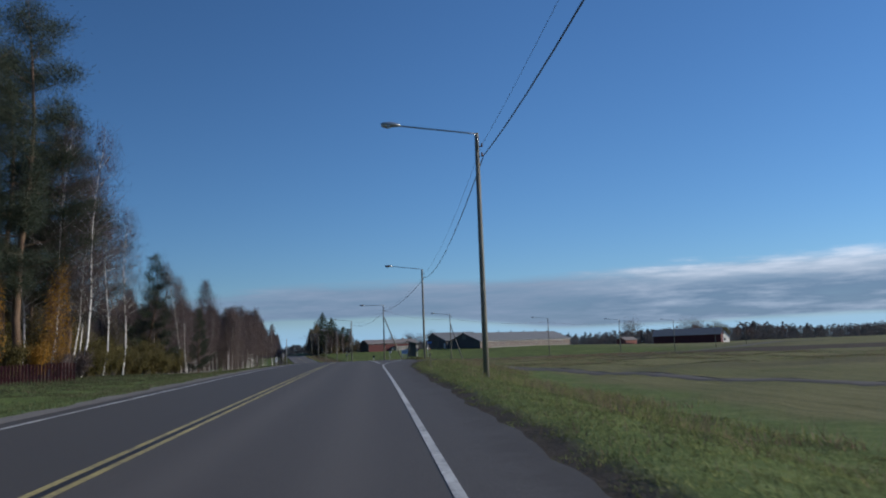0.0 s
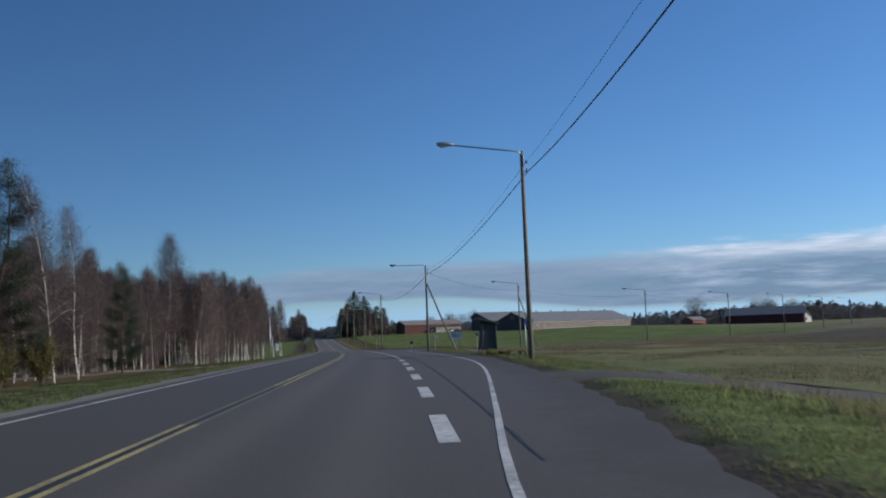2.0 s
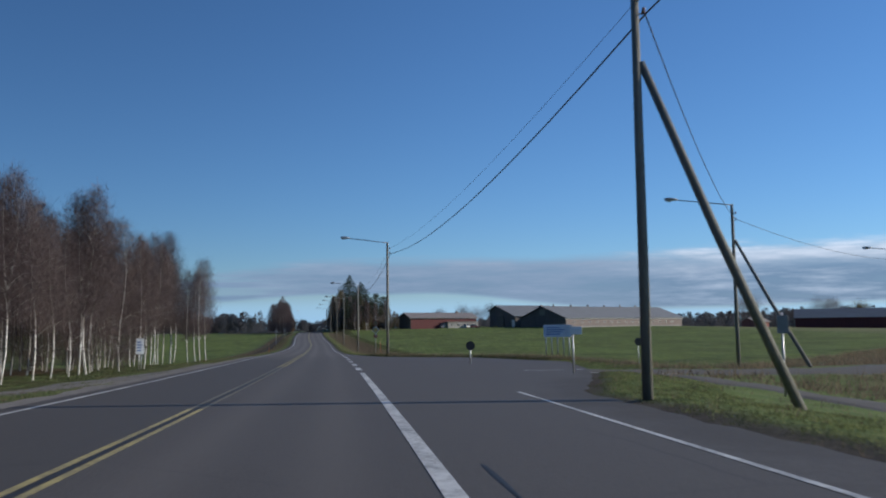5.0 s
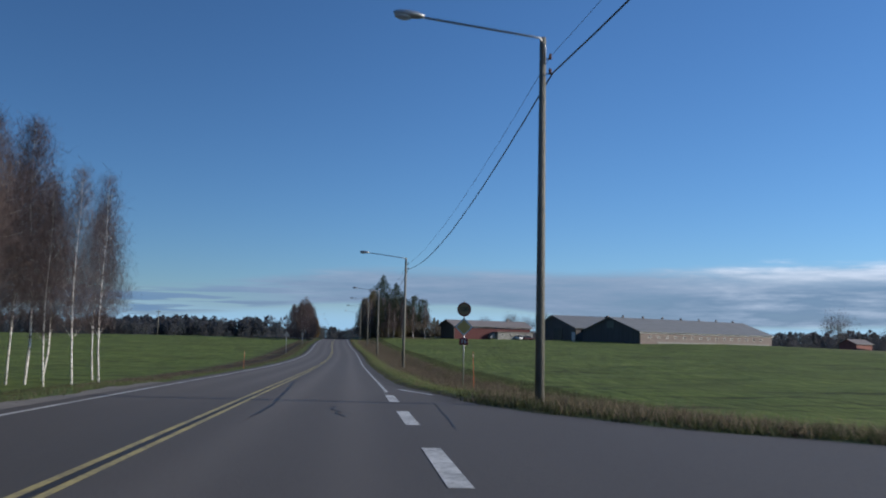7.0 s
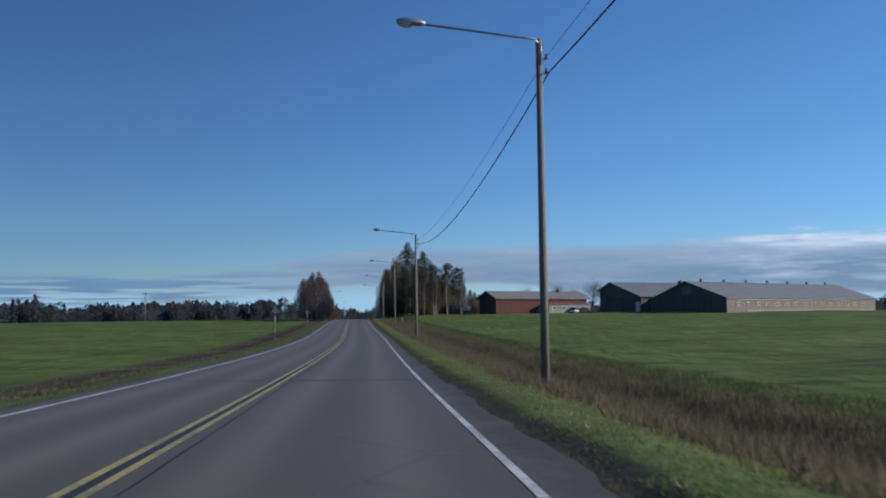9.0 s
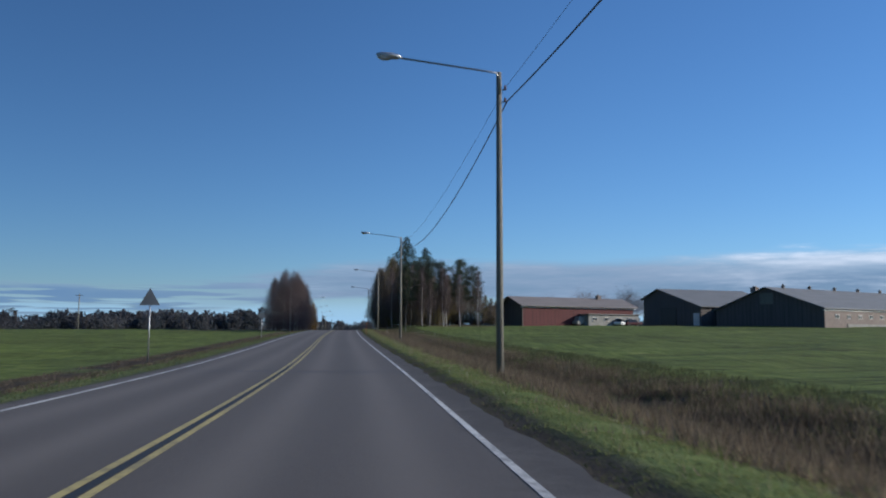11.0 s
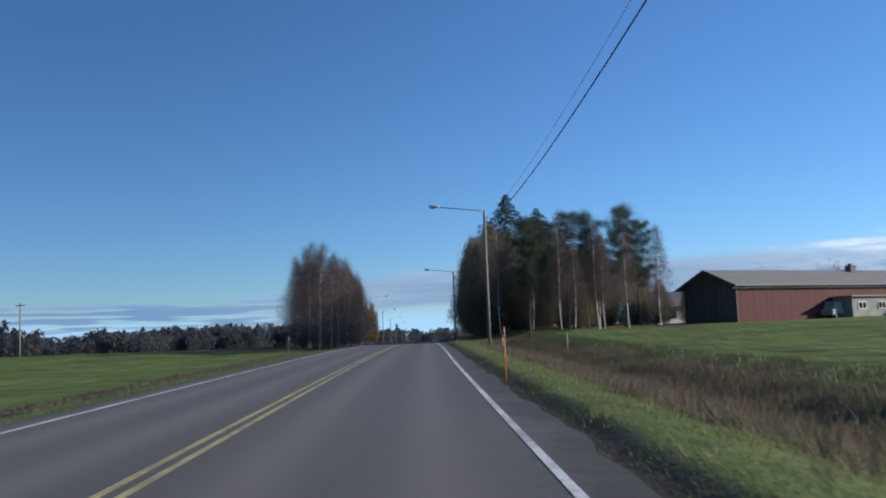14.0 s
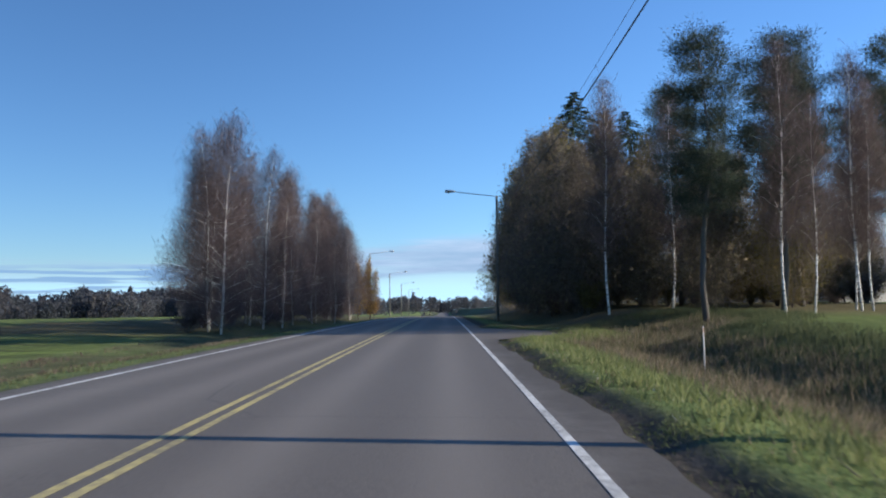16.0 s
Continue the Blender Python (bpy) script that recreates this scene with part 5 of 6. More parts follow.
def wood_line(points, depth, count, low, high, seed, conifer=0.5, sink=1.0):
    r = random.Random(seed)
    out = []
    seg = [math.hypot(b[0] - a[0], b[1] - a[1]) for a, b in zip(points, points[1:])]
    for _ in range(count):
        k = r.choices(range(len(seg)), seg)[0]
        t = r.random()
        x = points[k][0] + (points[k + 1][0] - points[k][0]) * t + r.gauss(0, depth * 0.4)
        y = points[k][1] + (points[k + 1][1] - points[k][1]) * t + r.uniform(0, depth)
        out.append((x, y, zt(x, y) - sink, r.uniform(low, high) * (0.88 + 0.16 * math.sin(x * 0.021 + y * 0.013) + 0.10 * math.sin(x * 0.093 + y * 0.071)) * (1.2 if r.random() < 0.04 else 1.0), r.random() < conifer))
    return out


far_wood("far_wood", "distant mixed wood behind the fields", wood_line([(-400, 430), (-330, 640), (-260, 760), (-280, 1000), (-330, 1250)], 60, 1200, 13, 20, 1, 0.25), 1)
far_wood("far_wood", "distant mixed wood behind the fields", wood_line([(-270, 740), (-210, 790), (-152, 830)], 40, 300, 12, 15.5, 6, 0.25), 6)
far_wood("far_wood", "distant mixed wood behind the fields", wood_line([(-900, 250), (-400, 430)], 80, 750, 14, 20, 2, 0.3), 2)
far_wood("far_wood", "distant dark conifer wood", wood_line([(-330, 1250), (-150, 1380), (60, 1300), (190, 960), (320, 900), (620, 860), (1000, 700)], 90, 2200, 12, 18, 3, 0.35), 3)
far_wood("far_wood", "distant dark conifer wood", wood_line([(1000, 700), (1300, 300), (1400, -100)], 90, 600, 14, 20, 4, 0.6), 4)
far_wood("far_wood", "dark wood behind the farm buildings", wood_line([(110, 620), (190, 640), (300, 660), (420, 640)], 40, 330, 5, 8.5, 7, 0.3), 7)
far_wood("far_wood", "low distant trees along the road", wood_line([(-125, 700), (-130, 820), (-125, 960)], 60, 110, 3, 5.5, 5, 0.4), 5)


# ---- grass and dead growth at the roadside ----
def blades(name, label, mat, spots, per, height, width, seed, spread=0.16):
    """Tufts of blades that stand on the ground at the given spots."""
    rng = np.random.default_rng(seed)
    x, y = np.repeat(spots[:, 0], per), np.repeat(spots[:, 1], per)
    x = x + rng.normal(0, spread, len(x))
    y = y + rng.normal(0, spread, len(y))
    a = np.stack([x, y, ground_z(x, y) - 0.02], 1)
    hh = height * rng.uniform(0.45, 1.2, len(x)) * np.repeat(rng.uniform(0.6, 1.25, len(spots)), per)
    d = np.stack([rng.normal(0, 0.38, len(x)), rng.normal(0, 0.38, len(x)), np.ones(len(x))], 1)
    b = a + d * hh[:, None]
    return tagged(new(name, tri_mesh(name, ribbons(a, b, width * rng.uniform(0.6, 1.3, len(x)), rng), mat)), label, "grass", kind="stuff")


def verge_spots(y0, y1, d0, d1, n, seed, left=False, clumps=False):
    rng = np.random.default_rng(seed)
    y = rng.uniform(y0, y1, n)
    d = rng.uniform(d0, d1, n)
    d = d + 0.14 * (np.sin(y * 1.3) + np.sin(y * 3.1 + 1))
    x = edge_x(y) + (-7.9 - d if left else rim_r(y) + d)
    keep = (near_line(x, y, SIDE_ROAD) > 4.2) & (near_line(x, y, FOOTPATH) > 1.5) & (near_line(x, y, ACCESS) > 2.9)
    if clumps:
        keep &= np.sin(y * 0.9 + d * 1.3) + np.sin(y * 0.37 - d * 0.8) + np.sin(y * 2.3 + d * 2.9) + rng.normal(0, 0.8, n) > -0.5
    return np.stack([x, y], 1)[keep]


blades("verge_grass", "rough green grass along the verge", GRASS_BLADE, verge_spots(2, 62, 0.35, 7.5, 11000, 1), 8, 0.06, 0.009, 1, 0.1)
blades("verge_grass", "dull green grass along the verge", DULL_BLADE, verge_spots(2, 62, 0.35, 7.5, 14000, 51), 8, 0.07, 0.010, 51, 0.12)
blades("verge_grass", "rough green grass along the verge", GRASS_BLADE, verge_spots(62, 205, 0.7, 4.0, 10000, 2), 8, 0.08, 0.009, 2, 0.12)
blades("verge_grass", "dull green grass along the verge", DULL_BLADE, verge_spots(62, 205, 0.3, 4.0, 12000, 52), 8, 0.08, 0.010, 52, 0.13)
blades("verge_grass", "rough green grass along the verge", GRASS_BLADE, verge_spots(203, 450, 0.66, 2.3, 42000, 3), 7, 0.055, 0.009, 3, 0.1)
# dull blade colour carries the shade on this strip of soil and grass
blades("verge_grass", "thin grass in the soil at the asphalt's edge, dulled for shade", DULL_BLADE, verge_spots(203, 450, 0.0, 0.95, 15000, 53), 6, 0.055, 0.009, 53, 0.12)
blades("dry_grass", "scattered pale dead stalks in the verge", PALE_STALK, verge_spots(203, 450, 0.7, 2.3, 700, 54), 3, 0.10, 0.006, 54, 0.03)
blades("verge_grass", "patchy dull green growth in the ditch", DULL_BLADE, verge_spots(385, 445, 2.1, 9.0, 12000, 13), 8, 0.2, 0.010, 13, 0.15)
blades("dry_grass", "dead brown grass in the ditch", DRY_BLADE, verge_spots(204, 400, 2.1, 7.6, 32000, 4, clumps=True), 9, 0.38, 0.009, 4, 0.2)
blades("dry_grass", "dead brown grass in the ditch", DRY_BLADE, verge_spots(398, 440, 2.3, 7.0, 3000, 14), 9, 0.32, 0.009, 14, 0.2)
blades("dry_grass", "dead straw-coloured grass in the verge", DRY_BLADE, verge_spots(2, 205, 0.4, 7.0, 1800, 5), 6, 0.2, 0.008, 5)
blades("dry_grass", "dead straw-coloured grass in the verge", DRY_BLADE, verge_spots(203, 450, 0.5, 2.5, 1800, 15), 6, 0.15, 0.008, 15)
blades("verge_grass", "rough green grass along the verge", DULL_BLADE, verge_spots(2, 206, 0.8, 5.0, 7000, 26, True), 8, 0.12, 0.014, 26)
blades("verge_grass", "dull green grass along the verge", DULL_BLADE, verge_spots(206, 450, 0.5, 5.0, 7500, 6, True), 8, 0.10, 0.014, 6)
blades("verge_grass", "grass before the wood", DULL_BLADE, verge_spots(30, 212, 4.0, 14.0, 22000, 16, True), 8, 0.13, 0.014, 16)
blades("dry_grass", "dead brown grass along the verge", DRY_BLADE, verge_spots(30, 212, 0.7, 12.0, 9000, 27, True), 6, 0.11, 0.012, 27, 0.16)
blades("verge_grass", "green tufts among the dead ditch growth", GRASS_BLADE, verge_spots(204, 400, 2.0, 9.0, 8000, 17), 9, 0.2, 0.009, 17, 0.16)
blades("verge_grass", "olive grass on the far bank of the ditch", DULL_BLADE, verge_spots(204, 445, 6.2, 10.0, 14000, 18), 8, 0.22, 0.010, 18, 0.16)
blades("weeds", "pale seed heads among the grass on the far bank", PALE_STALK, verge_spots(360, 400, 5.6, 9.4, 260, 19), 3, 0.34, 0.006, 19, 0.04)
blades("dry_grass", "dead brown grass in the ditch", DRY_BLADE, verge_spots(208, 440, 1.4, 6.4, 11000, 7, True, True), 8, 0.15, 0.014, 7, 0.2)


blades("weeds", "tall withered weeds at the corner of the junction", DRY_BLADE, verge_spots(176, 199, 0.8, 7.5, 3000, 41), 9, 0.36, 0.010, 41, 0.2)
blades("weeds", "tall green weeds at the corner of the junction", DULL_BLADE, verge_spots(176, 200, 0.5, 7.0, 4000, 42), 9, 0.26, 0.012, 42, 0.2)


blades("weeds", "fresh green leafy weeds beside the verge", GRASS_BLADE, verge_spots(404, 440, 1.0, 2.6, 900, 43), 10, 0.2, 0.016, 43, 0.16)


def weed_patches(n, seed, y0, y1):
    """Uneven patches of taller growth down the bank."""
    rng = np.random.default_rng(seed)
    y, d = rng.uniform(y0, y1, n), rng.normal(5.4, 1.2, n)
    x = edge_x(y) + rim_r(y) + d
    keep = (np.sin(y * 0.45) + np.sin(y * 0.19 + 2) + 0.5 * np.sin(x * 2.1) + rng.normal(0, 0.4, n) > 0.35) & (near_line(x, y, FOOTPATH) > 1.6) & (near_line(x, y, ACCESS) > 3.0)
    return np.stack([x, y], 1)[keep]


blades("weeds", "clumps of withered weeds down the bank", DRY_BLADE, weed_patches(3000, 31, 4, 84), 10, 0.38, 0.011, 31, 0.18)
blades("weeds", "clumps of dark green weeds down the bank", GRASS_BLADE, weed_patches(5000, 32, 4, 84), 10, 0.30, 0.012, 32, 0.18)


def yard_spots(n, seed):
    rng = np.random.default_rng(seed)
    x, y = rng.uniform(6, 75, n), rng.uniform(128, 240, n)
    ds, dp = near_line(x, y, SIDE_ROAD), near_line(x, y, FOOTPATH)
    keep = (ds > 4.0) & (ds < 15) & (dp > 1.8) & (x - edge_x(y) > rim_r(y) + 1.5) & (np.sin(x * 0.5 + y * 0.3) + rng.normal(0, 0.6, n) > -0.3)
    return np.stack([x, y], 1)[keep]


def field_spots(n, seed, low):
    rng = np.random.default_rng(seed)
    x, y = rng.uniform(11, 60, n), rng.uniform(70, 172, n)
    patch = np.sin(x * 0.31 + y * 0.17) + np.sin(x * 0.13 - y * 0.24 + 1) + 0.6 * np.sin(x * 0.9 + y * 0.5) + rng.normal(0, 0.6, n)
    keep = (near_line(x, y, SIDE_ROAD) > 4.2) & (near_line(x, y, FOOTPATH) > 1.9) & (near_line(x, y, ACCESS) > 3.2) & (x > np.interp(y, [p[1] for p in FOOTPATH], [p[0] for p in FOOTPATH])) & (patch > low)
    return np.stack([x, y], 1)[keep]


blades("field_grass", "patches of dull green growth in the fallow field", DULL_BLADE, field_spots(20000, 61, 0.2), 6, 0.16, 0.014, 61, 0.25)
blades("dry_grass", "patches of withered growth in the fallow field", DRY_BLADE, field_spots(20000, 62, 0.7), 6, 0.24, 0.012, 62, 0.25)
blades("dry_grass", "tall straw-coloured grass beside the side road", DRY_BLADE, yard_spots(30000, 21), 8, 0.5, 0.012, 21, 0.2)


# ---- clouds: a far bank and painted haze low over the horizon ----
def cloud_bank():
    m = bpy.data.materials.new("cloud")
    m.use_nodes = True
    nt = m.node_tree
    nt.nodes.clear()
    uv = nt.nodes.new("ShaderNodeAttribute")
    uv.attribute_name = "bearing"          # x: degrees to the right of +y, y: degrees up
    sep = nt.nodes.new("ShaderNodeSeparateXYZ")
    nt.links.new(uv.outputs["Vector"], sep.inputs[0])

    def f(op, a, b=None):
        n = nt.nodes.new("ShaderNodeMath")
        n.operation = op
        for s, v in zip(n.inputs, (a, b)):
            if isinstance(v, (int, float)):
                s.default_value = v
            elif v is not None:
                nt.links.new(v, s)
        return n.outputs[0]

    def sm(v, lo, hi):
        n = nt.nodes.new("ShaderNodeMapRange")
        n.interpolation_type = "SMOOTHSTEP"
        for k, w in (("Value", v), ("From Min", lo), ("From Max", hi)):
            if isinstance(w, (int, float)):
                n.inputs[k].default_value = w
            else:
                nt.links.new(w, n.inputs[k])
        return n.outputs[0]

    az, el = sep.outputs[0], sep.outputs[1]
    puff = noise_tex(nt, uv.outputs["Vector"], 1.0, 6, 0.6, (0.17, 1.25, 1))
    wide = noise_tex(nt, uv.outputs["Vector"], 1.0, 2, 0.5, (0.05, 0.2, 1))
    streak = noise_tex(nt, uv.outputs["Vector"], 1.0, 3, 0.5, (0.11, 2.6, 1))
    right = sm(az, -21.0, -4.0)
    far_r = sm(az, 12.0, 24.0)
    # the bank's upper and lower rims climb to the right
    top = f("ADD", f("ADD", f("MULTIPLY", right, 1.8), 2.9), f("ADD", f("MULTIPLY", far_r, 0.55), f("MULTIPLY", f("SUBTRACT", puff, 0.5), f("ADD", 1.1, f("MULTIPLY", far_r, 0.9)))))
    low = f("ADD", f("ADD", 1.1, f("MULTIPLY", right, 1.35)), f("ADD", f("MULTIPLY", sm(az, 1.0, 15.0), -1.2), f("MULTIPLY", f("SUBTRACT", wide, 0.5), 0.9)))
    body = f("MULTIPLY", sm(el, f("SUBTRACT", low, 0.25), f("ADD", low, 0.25)), f("SUBTRACT", 1.0, sm(el, f("SUBTRACT", top, 0.5), f("ADD", top, 0.45))))
    thin = f("SUBTRACT", 1.0, f("MULTIPLY", f("SUBTRACT", 1.0, right), f("SUBTRACT", 1.0, sm(streak, 0.45, 0.52))))
    body = f("MULTIPLY", body, thin)
    # pale blue horizon haze, painted into the glowing shell
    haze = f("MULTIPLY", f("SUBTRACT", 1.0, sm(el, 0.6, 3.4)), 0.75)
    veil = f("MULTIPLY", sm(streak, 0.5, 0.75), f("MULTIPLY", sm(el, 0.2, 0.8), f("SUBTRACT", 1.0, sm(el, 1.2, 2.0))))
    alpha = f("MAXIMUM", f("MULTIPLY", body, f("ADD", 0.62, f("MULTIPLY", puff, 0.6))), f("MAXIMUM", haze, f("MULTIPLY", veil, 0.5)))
    # the upper rim is painted brighter, most of all on the right
    bright = f("MULTIPLY", sm(el, f("SUBTRACT", top, 1.9), top), f("ADD", 0.10, f("MULTIPLY", far_r, 0.62)))
    tex = f("ADD", 0.12, f("MULTIPLY", f("SUBTRACT", puff, 0.5), f("ADD", 0.7, f("MULTIPLY", far_r, 1.6))))
    col = ramp(nt, f("ADD", bright, tex), [(0.0, (0.155, 0.215, 0.30)), (0.3, (0.275, 0.335, 0.41)), (0.55, (0.41, 0.462, 0.52)), (1.0, (0.70, 0.72, 0.75))])
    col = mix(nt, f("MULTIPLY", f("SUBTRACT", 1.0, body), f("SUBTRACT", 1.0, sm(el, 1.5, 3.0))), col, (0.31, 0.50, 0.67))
    col = mix(nt, f("MULTIPLY", body, f("SUBTRACT", 1.0, sm(az, -22.0, -8.0))), col, (0.14, 0.225, 0.335))
    em, tr, mx, out = nt.nodes.new("ShaderNodeEmission"), nt.nodes.new("ShaderNodeBsdfTransparent"), nt.nodes.new("ShaderNodeMixShader"), nt.nodes.new("ShaderNodeOutputMaterial")
    em.inputs["Strength"].default_value = CLOUD_GLOW
    nt.links.new(col, em.inputs["Color"])
    nt.links.new(alpha, mx.inputs[0])
    nt.links.new(tr.outputs[0], mx.inputs[1])
    nt.links.new(em.outputs[0], mx.inputs[2])
    nt.links.new(mx.outputs[0], out.inputs["Surface"])
    verts, faces, att = [], [], []
    azs, els = np.arange(-78, 79, 2.0), np.linspace(-0.5, 8, 12)
    for a in azs:
        for e in els:
            r = 4200.0
            verts.append((r * math.sin(radians(a)), 200 + r * math.cos(radians(a)), 1.0 + r * math.tan(radians(e))))
            att.append((a, e, 0.0))
    n = len(els)
    for i in range(len(azs) - 1):
        for j in range(n - 1):
            faces.append((i * n + j, (i + 1) * n + j, (i + 1) * n + j + 1, i * n + j + 1))
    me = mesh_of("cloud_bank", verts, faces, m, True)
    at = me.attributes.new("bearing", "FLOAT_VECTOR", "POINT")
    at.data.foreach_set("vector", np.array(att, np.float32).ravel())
    ob = tagged(new("backdrop", me), "low bank of grey and white cloud over painted horizon haze", "cloud", kind="structure")
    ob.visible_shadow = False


CLOUD_GLOW = 1.0
cloud_bank()


# ---- bus shelter and signs ----
def bus_shelter():
    x, y = 4.85, 100.75
    z = zt(5.0, 101.4)
    ob = thing("bus_shelter", "small dark green bus shelter with leaning walls and slanting roof", "bus shelter", (x, y, z), 1.5)
    # the road side is at low x
    bm = bmesh.new()
    v = [bm.verts.new(p) for p in ((-0.36, -0.3, 2.14), (0.97, -0.3, 1.80), (0.97, 2.15, 1.80), (-0.36, 2.15, 2.14))]
    w = [bm.verts.new(u.co + Vector((0, 0, 0.09))) for u in v]
    bm.faces.new(v[::-1])
    bm.faces.new(w)
    for i in range(4):
        bm.faces.new((v[i], v[(i + 1) % 4], w[(i + 1) % 4], w[i]))
    part("roof", bm_mesh("roof", bm, SHELTER_ROOF), ob, "slanting green sheet roof")
    part("back_wall", box_mesh("back_wall", (0.72, 0.045, 0.36), (0.76, 1.65, 1.82), SHELTER_BOARD, 0.01), ob)
    for yy in (0.0, 1.65):
        bm = bmesh.new()
        q = [(-0.15, 0.30), (0.76, 0.30), (0.76, 1.83), (0.05, 1.95)]
        a = [bm.verts.new((px, yy, pz)) for px, pz in q]
        b = [bm.verts.new((px, yy + 0.04, pz)) for px, pz in q]
        bm.faces.new(a)
        bm.faces.new(b[::-1])
        for i in range(4):
            bm.faces.new((a[i], b[i], b[(i + 1) % 4], a[(i + 1) % 4]))
        part("side_wall", bm_mesh("side_wall", bm, SHELTER_BOARD), ob)
    # leaning boarded front with gaps above and below
    for k in range(6):
        z0 = 0.38 + 0.245 * k
        lean = lambda zz: -0.13 + 0.2 * (zz - 0.30) / 1.65
        bm = bmesh.new()
        q = [(lean(z0), z0), (lean(z0 + 0.24), z0 + 0.24)]
        a = [bm.verts.new((px + o, yy, pz)) for px, pz in q for yy in (0.05, 1.62) for o in (0.0, 0.03)]
        bmesh.ops.convex_hull(bm, input=a)
        part("front_board", bm_mesh("front_board", bm, SHELTER_BOARD), ob)
    for px, py, top in ((-0.2, 0.0, 2.08), (-0.2, 1.7, 2.08), (0.77, 0.0, 1.84), (0.77, 1.7, 1.84)):
        part("post", tube_mesh("post", [(px, py, -0.3), (px + (0.28 if px < 0 else 0), py, top)], 0.032, SHELTER_BOARD, 6), ob)
    return ob


bus_shelter()
for i in range(22):
    plant("bush", "low leafy weeds round the bus shelter", "bush", BUSH[rnd.choice((4, 1, 1))], (4.95 + rnd.uniform(0, 2.2), 98.3 + rnd.uniform(0, 2.6)), rnd.uniform(0, 360), rnd.uniform(0.08, 0.17), "weeds round the shelter")


def sign_post(name, label, x, y, top, turn=0.0, r=0.035, mat=None, group=""):
    z = zt(x, y)
    ob = thing(name, label, "road sign", (x, y, z), turn, group)
    part("post", tube_mesh("post", [(0, 0, -0.3), (0, 0, top - z)], r, mat or GALVANISED, 8), ob, "galvanised post")
    return ob, z


def plate_mesh(name, outline, y0, y1, mat):
    """A flat plate with the given outline in x and z."""
    bm = bmesh.new()
    a = [bm.verts.new((x, y0, z)) for x, z in outline]
    b = [bm.verts.new((x, y1, z)) for x, z in outline]
    bm.faces.new(a)
    bm.faces.new(b[::-1])
    n = len(outline)
    for i in range(n):
        bm.faces.new((a[i], b[i], b[(i + 1) % n], a[(i + 1) % n]))
    return bm_mesh(name, bm, mat)


def disc(r, z, n=28):
    return [(r * math.cos(2 * math.pi * i / n), z + r * math.sin(2 * math.pi * i / n)) for i in range(n)]


def text_part(parent, text, size, at, mat):
    cu = bpy.data.curves.new("lettering", "FONT")
    cu.body, cu.size, cu.align_x, cu.align_y, cu.extrude, cu.offset = text, size, "CENTER", "CENTER", 0.002, 0.006 * size
    tmp = bpy.data.objects.new("lettering", cu)
    scene.collection.objects.link(tmp)
    me = bpy.data.meshes.new_from_object(tmp.evaluated_get(bpy.context.evaluated_depsgraph_get()))
    bpy.data.objects.remove(tmp)
    me.materials.clear()
    me.materials.append(mat)
    ob = part("lettering", me, parent)
    ob.matrix_basis = pose(*at, 90, 0, 0)
    return ob


# the speed limit, main road and route number signs on one post
ob, z = sign_post("road_sign", "post with round speed limit, main road diamond and route plate", -5.7, 208.9, 2.2, -6)
face = part("round_plate", plate_mesh("round_plate", disc(0.29, 1.86 - z), -0.075, -0.05, SIGN_RIM), ob, "round plate with a red rim")
part("sign_face", plate_mesh("sign_face", disc(0.235, 1.86 - z), -0.082, -0.076, SIGN_DULL), face, "yellow field")
text_part(face, "100", 0.26, (0, -0.086, 1.86 - z), SIGN_BLACK)
dia = part("diamond_plate", plate_mesh("diamond_plate", [(0, 1.135 - z - 0.38), (0.38, 1.135 - z), (0, 1.135 - z + 0.38), (-0.38, 1.135 - z)], -0.075, -0.05, SIGN_BLACK), ob, "black-rimmed diamond plate")
part("sign_face", plate_mesh("sign_face", [(0, 1.135 - z - 0.365), (0.365, 1.135 - z), (0, 1.135 - z + 0.365), (-0.365, 1.135 - z)], -0.082, -0.076, SIGN_WHITE), dia, "white border")
part("sign_face", plate_mesh("sign_face", [(0, 1.135 - z - 0.30), (0.30, 1.135 - z), (0, 1.135 - z + 0.30), (-0.30, 1.135 - z)], -0.089, -0.083, SIGN_YELLOW), dia, "yellow field")
num = part("number_plate", box_mesh("number_plate", (-0.19, -0.075, 0.54 - z - 0.14), (0.19, -0.05, 0.54 - z + 0.14), SIGN_RIM, 0.005), ob, "small red route plate")
text_part(num, "16", 0.24, (0, -0.079, 0.54 - z), SIGN_WHITE)

# signs that show their backs on the left
ob, z = sign_post("warning_sign", "triangular warning sign seen from its grey back", -31.9, 314.7, 1.45, 7)
part("triangle_plate", plate_mesh("triangle_plate", [(-0.5, 0.72 - z), (0.5, 0.72 - z), (0, 1.58 - z)], -0.06, -0.04, SIGN_BACK), ob)
ob, z = sign_post("round_sign", "round sign seen from its grey back", -36.95, 362.9, 1.55, 7)
part("round_plate", plate_mesh("round_plate", disc(0.34, 1.24 - z), -0.06, -0.04, SIGN_BACK), ob)

# bus stop signs
ob, z = sign_post("bus_stop_sign", "slender bus stop post with a dark blue plate", 6.75, 96.3, 2.2, 0)
part("plate", box_mesh("plate", (-0.05, -0.03, 1.98 - z), (0.46, 0.0, 2.22 - z), SIGN_BLUE, 0.005), ob, "dark blue plate with a pale rim")
ob, z = sign_post("bus_stop_sign", "tall grey bus stop post beside the road", -12.65, 130.4, 3.55, 0, 0.05)
part("cap", tube_mesh("cap", [(0, 0, 3.6 - z), (0, 0, 3.66 - z)], 0.06, GALVANISED, 8), ob)
ob, z = sign_post("bus_stop_sign", "bus stop sign turned edge-on to the road", -14.6, 143.5, 1.95, 80)
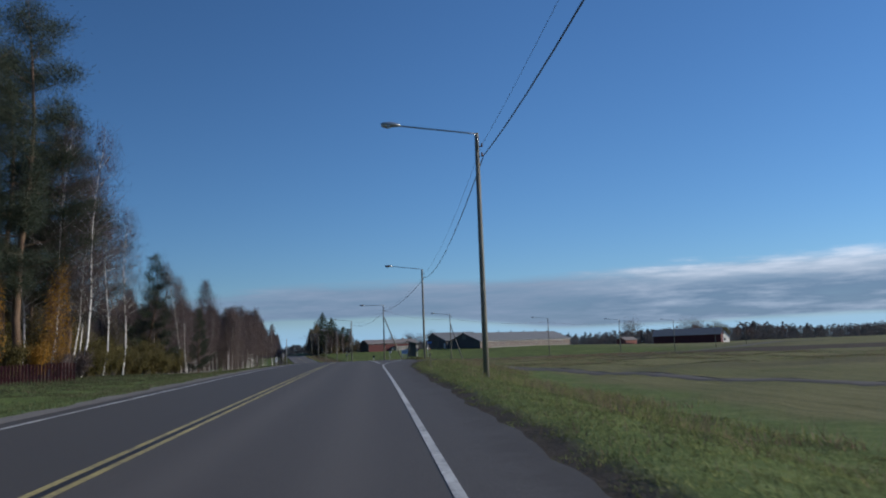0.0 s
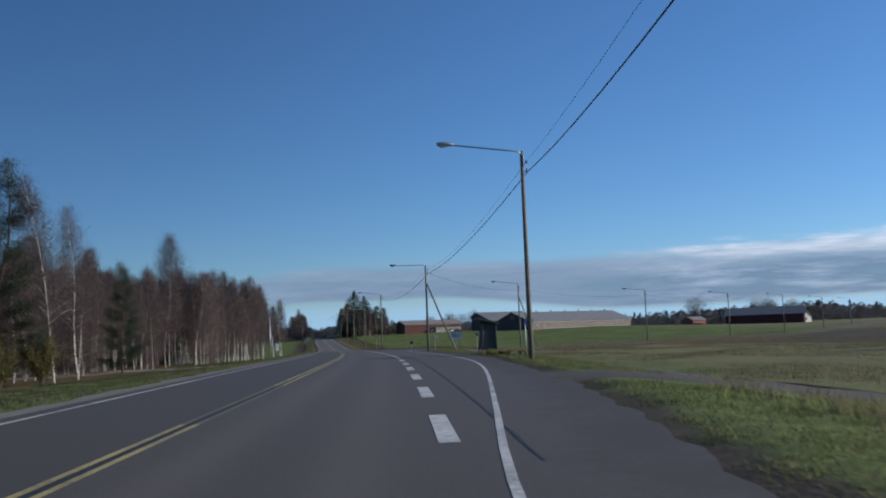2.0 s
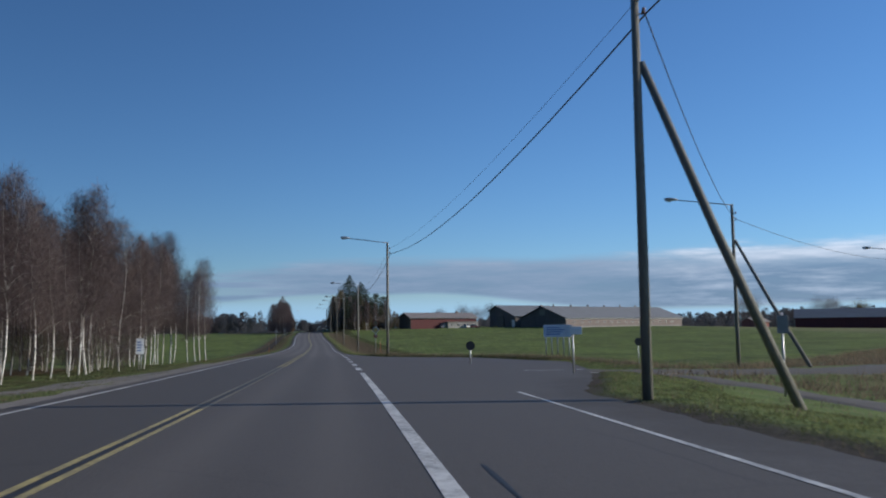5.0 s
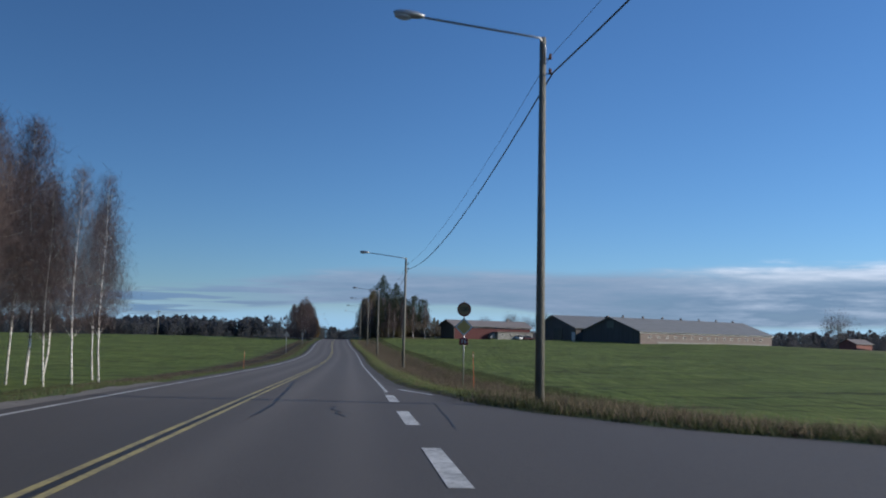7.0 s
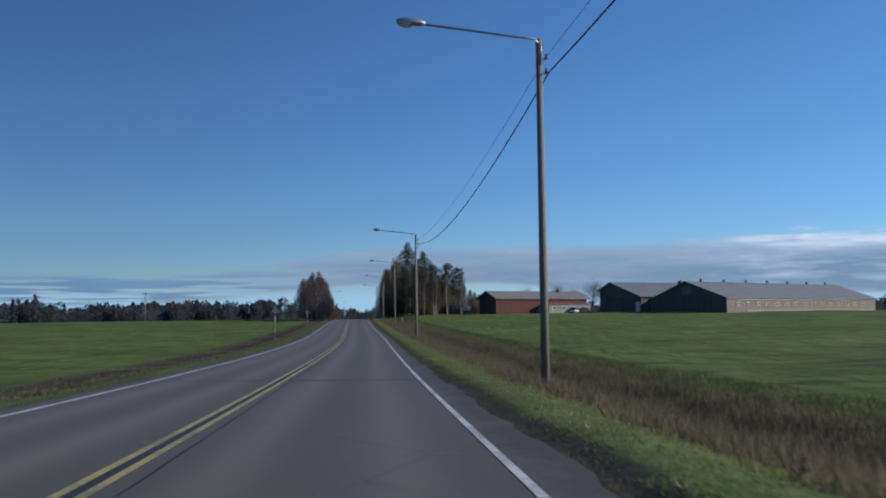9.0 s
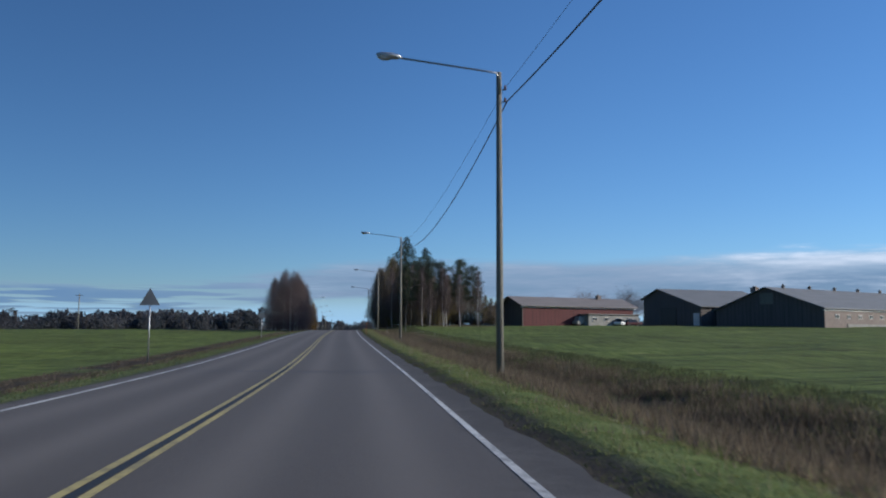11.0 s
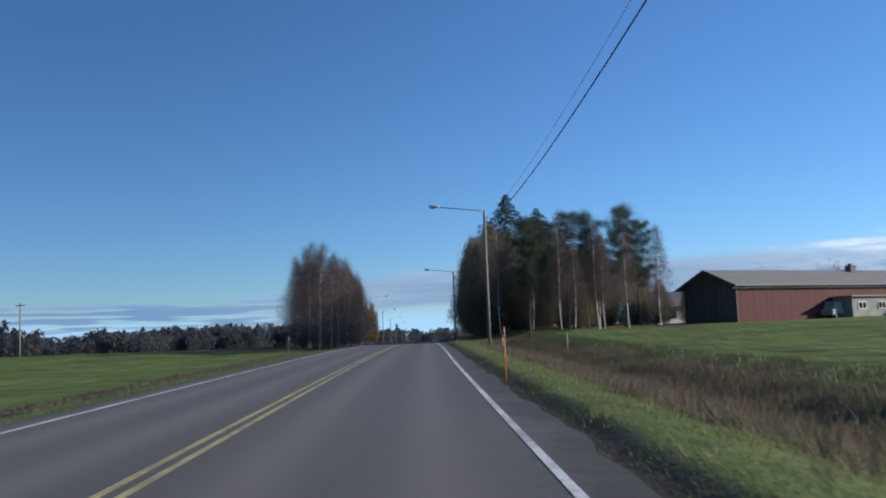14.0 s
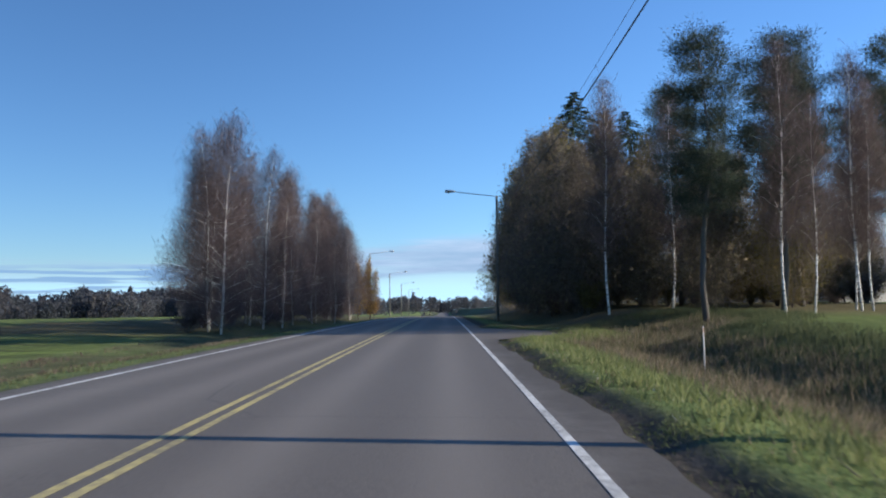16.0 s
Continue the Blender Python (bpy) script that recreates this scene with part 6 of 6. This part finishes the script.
part("plate", box_mesh("plate", (-0.2, -0.03, 1.5), (0.2, 0.0, 2.1), SIGN_BACK, 0.005), ob, "grey plate")


def board_sign(x, y, z0, z1, w, label, mat, turn=0.0, legs=3):
    z = zt(x, y)
    ob = thing("notice_board", label, "sign", (x, y, z), turn)
    face = part("board", box_mesh("board", (-w / 2, -0.03, z0 - z), (w / 2, 0.03, z1 - z), mat, 0.006), ob)
    for k in range(legs):
        px = -w / 2 + 0.15 + (w - 0.3) * k / max(1, legs - 1)
        part("leg", tube_mesh("leg", [(px, 0.06, -0.3), (px, 0.06, z1 - z)], 0.04, GALVANISED, 6), ob)
    for k in range(4):
        part("text_bar", box_mesh("text_bar", (-w * 0.4, -0.036, z0 - z + (z1 - z0) * (0.2 + 0.18 * k)), (w * (0.1 + 0.08 * (k % 3)), -0.031, z0 - z + (z1 - z0) * (0.27 + 0.18 * k)), SIGN_BLUE), face, "line of lettering")
    return ob


board_sign(7.8, 182.6, 0.55, 1.4, 1.9, "pale blue notice board on five legs", PALE_BLUE, -6, 5)
board_sign(-19.7, 179.7, -0.2, 0.8, 0.45, "small pale blue and white board on posts", SIGN_WHITE, 10, 2)
ob, z = sign_post("direction_sign", "low white direction sign on a post", 3.7, 156.7, 1.3, -8)
part("plate", box_mesh("plate", (-0.12, -0.05, 0.95 - z), (0.34, -0.02, 1.25 - z), SIGN_WHITE, 0.005), ob)
for x, y, zz, r in ((0.75, 169.4, 0.3, 0.24), (12.9, 180.7, 0.2, 0.26)):
    ob, z = sign_post("small_sign", "small round sign with a dark back by the junction", x, y, zz + r, 0)
    part("round_plate", plate_mesh("round_plate", disc(r, zz - z), -0.06, -0.04, SIGN_BLACK), ob)
ob, z = sign_post("small_sign", "dull grey sign on a post by the footpath", 8.4, 149.2, 1.6, -5)
part("plate", box_mesh("plate", (-0.17, -0.06, 0.98 - z), (0.17, -0.04, 1.5 - z), SIGN_BACK, 0.004), ob, "dull grey plate")


def stake(x, y, h, lean, mat, label):
    ob = thing("snow_stake", label, "marker stake", (x, y, zt(x, y)), 0, "snow stakes along the road")
    part("stake", tube_mesh("stake", [(0, 0, -0.2), (lean * 0.5, 0, h * 0.5), (lean, 0, h)], [0.017, 0.016, 0.013], mat, 6), ob)
    part("reflector", tube_mesh("reflector", [(lean * 0.86, 0, h * 0.86), (lean * 0.95, 0, h * 0.95)], 0.018, PALE_BAND, 6), ob, "pale reflector band")


for x, y, h, lean, k in ((3.1, 40.0, 1.05, -0.05, 1), (-5.2, 209.6, 0.12 - zt(-5.2, 209.6), -0.08, 0), (-26.5, 370.5, 1.3, 0.0, 0), (-23.4, 400, 1.2, 0.0, 2), (-27.7, 424.3, 1.2, -0.02, 2), (-20.2, 233.0, 1.2, 0.04, 0), (-39.5, 398, 1.2, 0, 1)):
    stake(x, y, h, lean, (ORANGE_STAKE, POLE_WOOD, WHITE_WOOD)[k], ("faded orange snow stake in the verge", "thin wooden snow stake in the verge", "pale snow stake in the grass")[k])


# ---- posts beyond the grove, and a power pole in the field ----
for x, y, top in ((-59.3, 536, 10.4), (-66.0, 592, 9.6), (-72.5, 648, 9.0), (-79, 704, 8.5)):
    lamp_post(x, y, zt(x, y) - 0.02, top, 186, label="wooden lamp post beyond the birches")
ob = thing("power_pole", "bare wooden power pole in the field", "power pole", (-109.6, 483.6, zt(-109.6, 483.6)))
part("pole", tube_mesh("pole", [(0, 0, -0.4), (0, 0, 9.2)], [0.16, 0.11], POLE_WOOD, 8), ob)
part("crossbar", box_mesh("crossbar", (-0.9, -0.06, 8.7), (0.9, 0.06, 8.85), POLE_WOOD), ob)

# ---- the far farmyard, a white house by the grove, a fence ----
far = barn("red_barn", "long dark red barn across the fields", (203, 470, -0.8), 62, 14, 38, 5.0, 8.6, RED_WOOD, RED_WOOD, GREY_ROOF)
small = barn("red_shed", "small faded red shed across the fields", (150, 493, -0.3), -60, 7, 10, 3.0, 4.6, FADED_RED, FADED_RED, RUST_ROOF, category="shed")
house = barn("farmhouse", "white gabled farmhouse across the fields", (214, 492, -0.8), 20, 8, 10, 3.6, 7.2, WHITE_WOOD, WHITE_WOOD, RUST_ROOF, category="house")
window_part(house, (0, -0.05, 1.2), 1.2, 1.2, "y", DARK_WOOD)
home = barn("house", "low pale plastered house with a dark roof behind the grove", (-6.5, 484, 1.3), -75, 9, 16, 3.0, 5.2, PALE_PLASTER, PALE_PLASTER, DARK_ROOF, category="house")
for k in range(4):
    window_part(home, (4.55, 2.2 + 3.8 * k, 1.0), 1.5, 1.2, "x", DARK_WOOD)
window_part(home, (0, -0.05, 1.0), 1.6, 1.2, "y", DARK_WOOD)

fence = thing("picket_fence", "low red picket fence before the wood", "fence", (-16.4, 49.0, 0))
for k in range(60):
    t = k / 59
    x, y = -16.4 - 9.6 * t, 49.0 - 3.4 * t
    g = zt(x, y)
    part("picket", box_mesh("picket", (x + 16.4 - 0.055, y - 49 - 0.015, g - 0.05), (x + 16.4 + 0.055, y - 49 + 0.015, g + 1.05), RED_WOOD), fence)
for zz in (0.3, 0.82):
    part("rail", tube_mesh("rail", [(-9.6 * t, -3.4 * t + 0.05, zt(-16.4 - 9.6 * t, 49 - 3.4 * t) + zz) for t in (0, 0.25, 0.5, 0.75, 1)], 0.035, RED_WOOD, 5), fence)
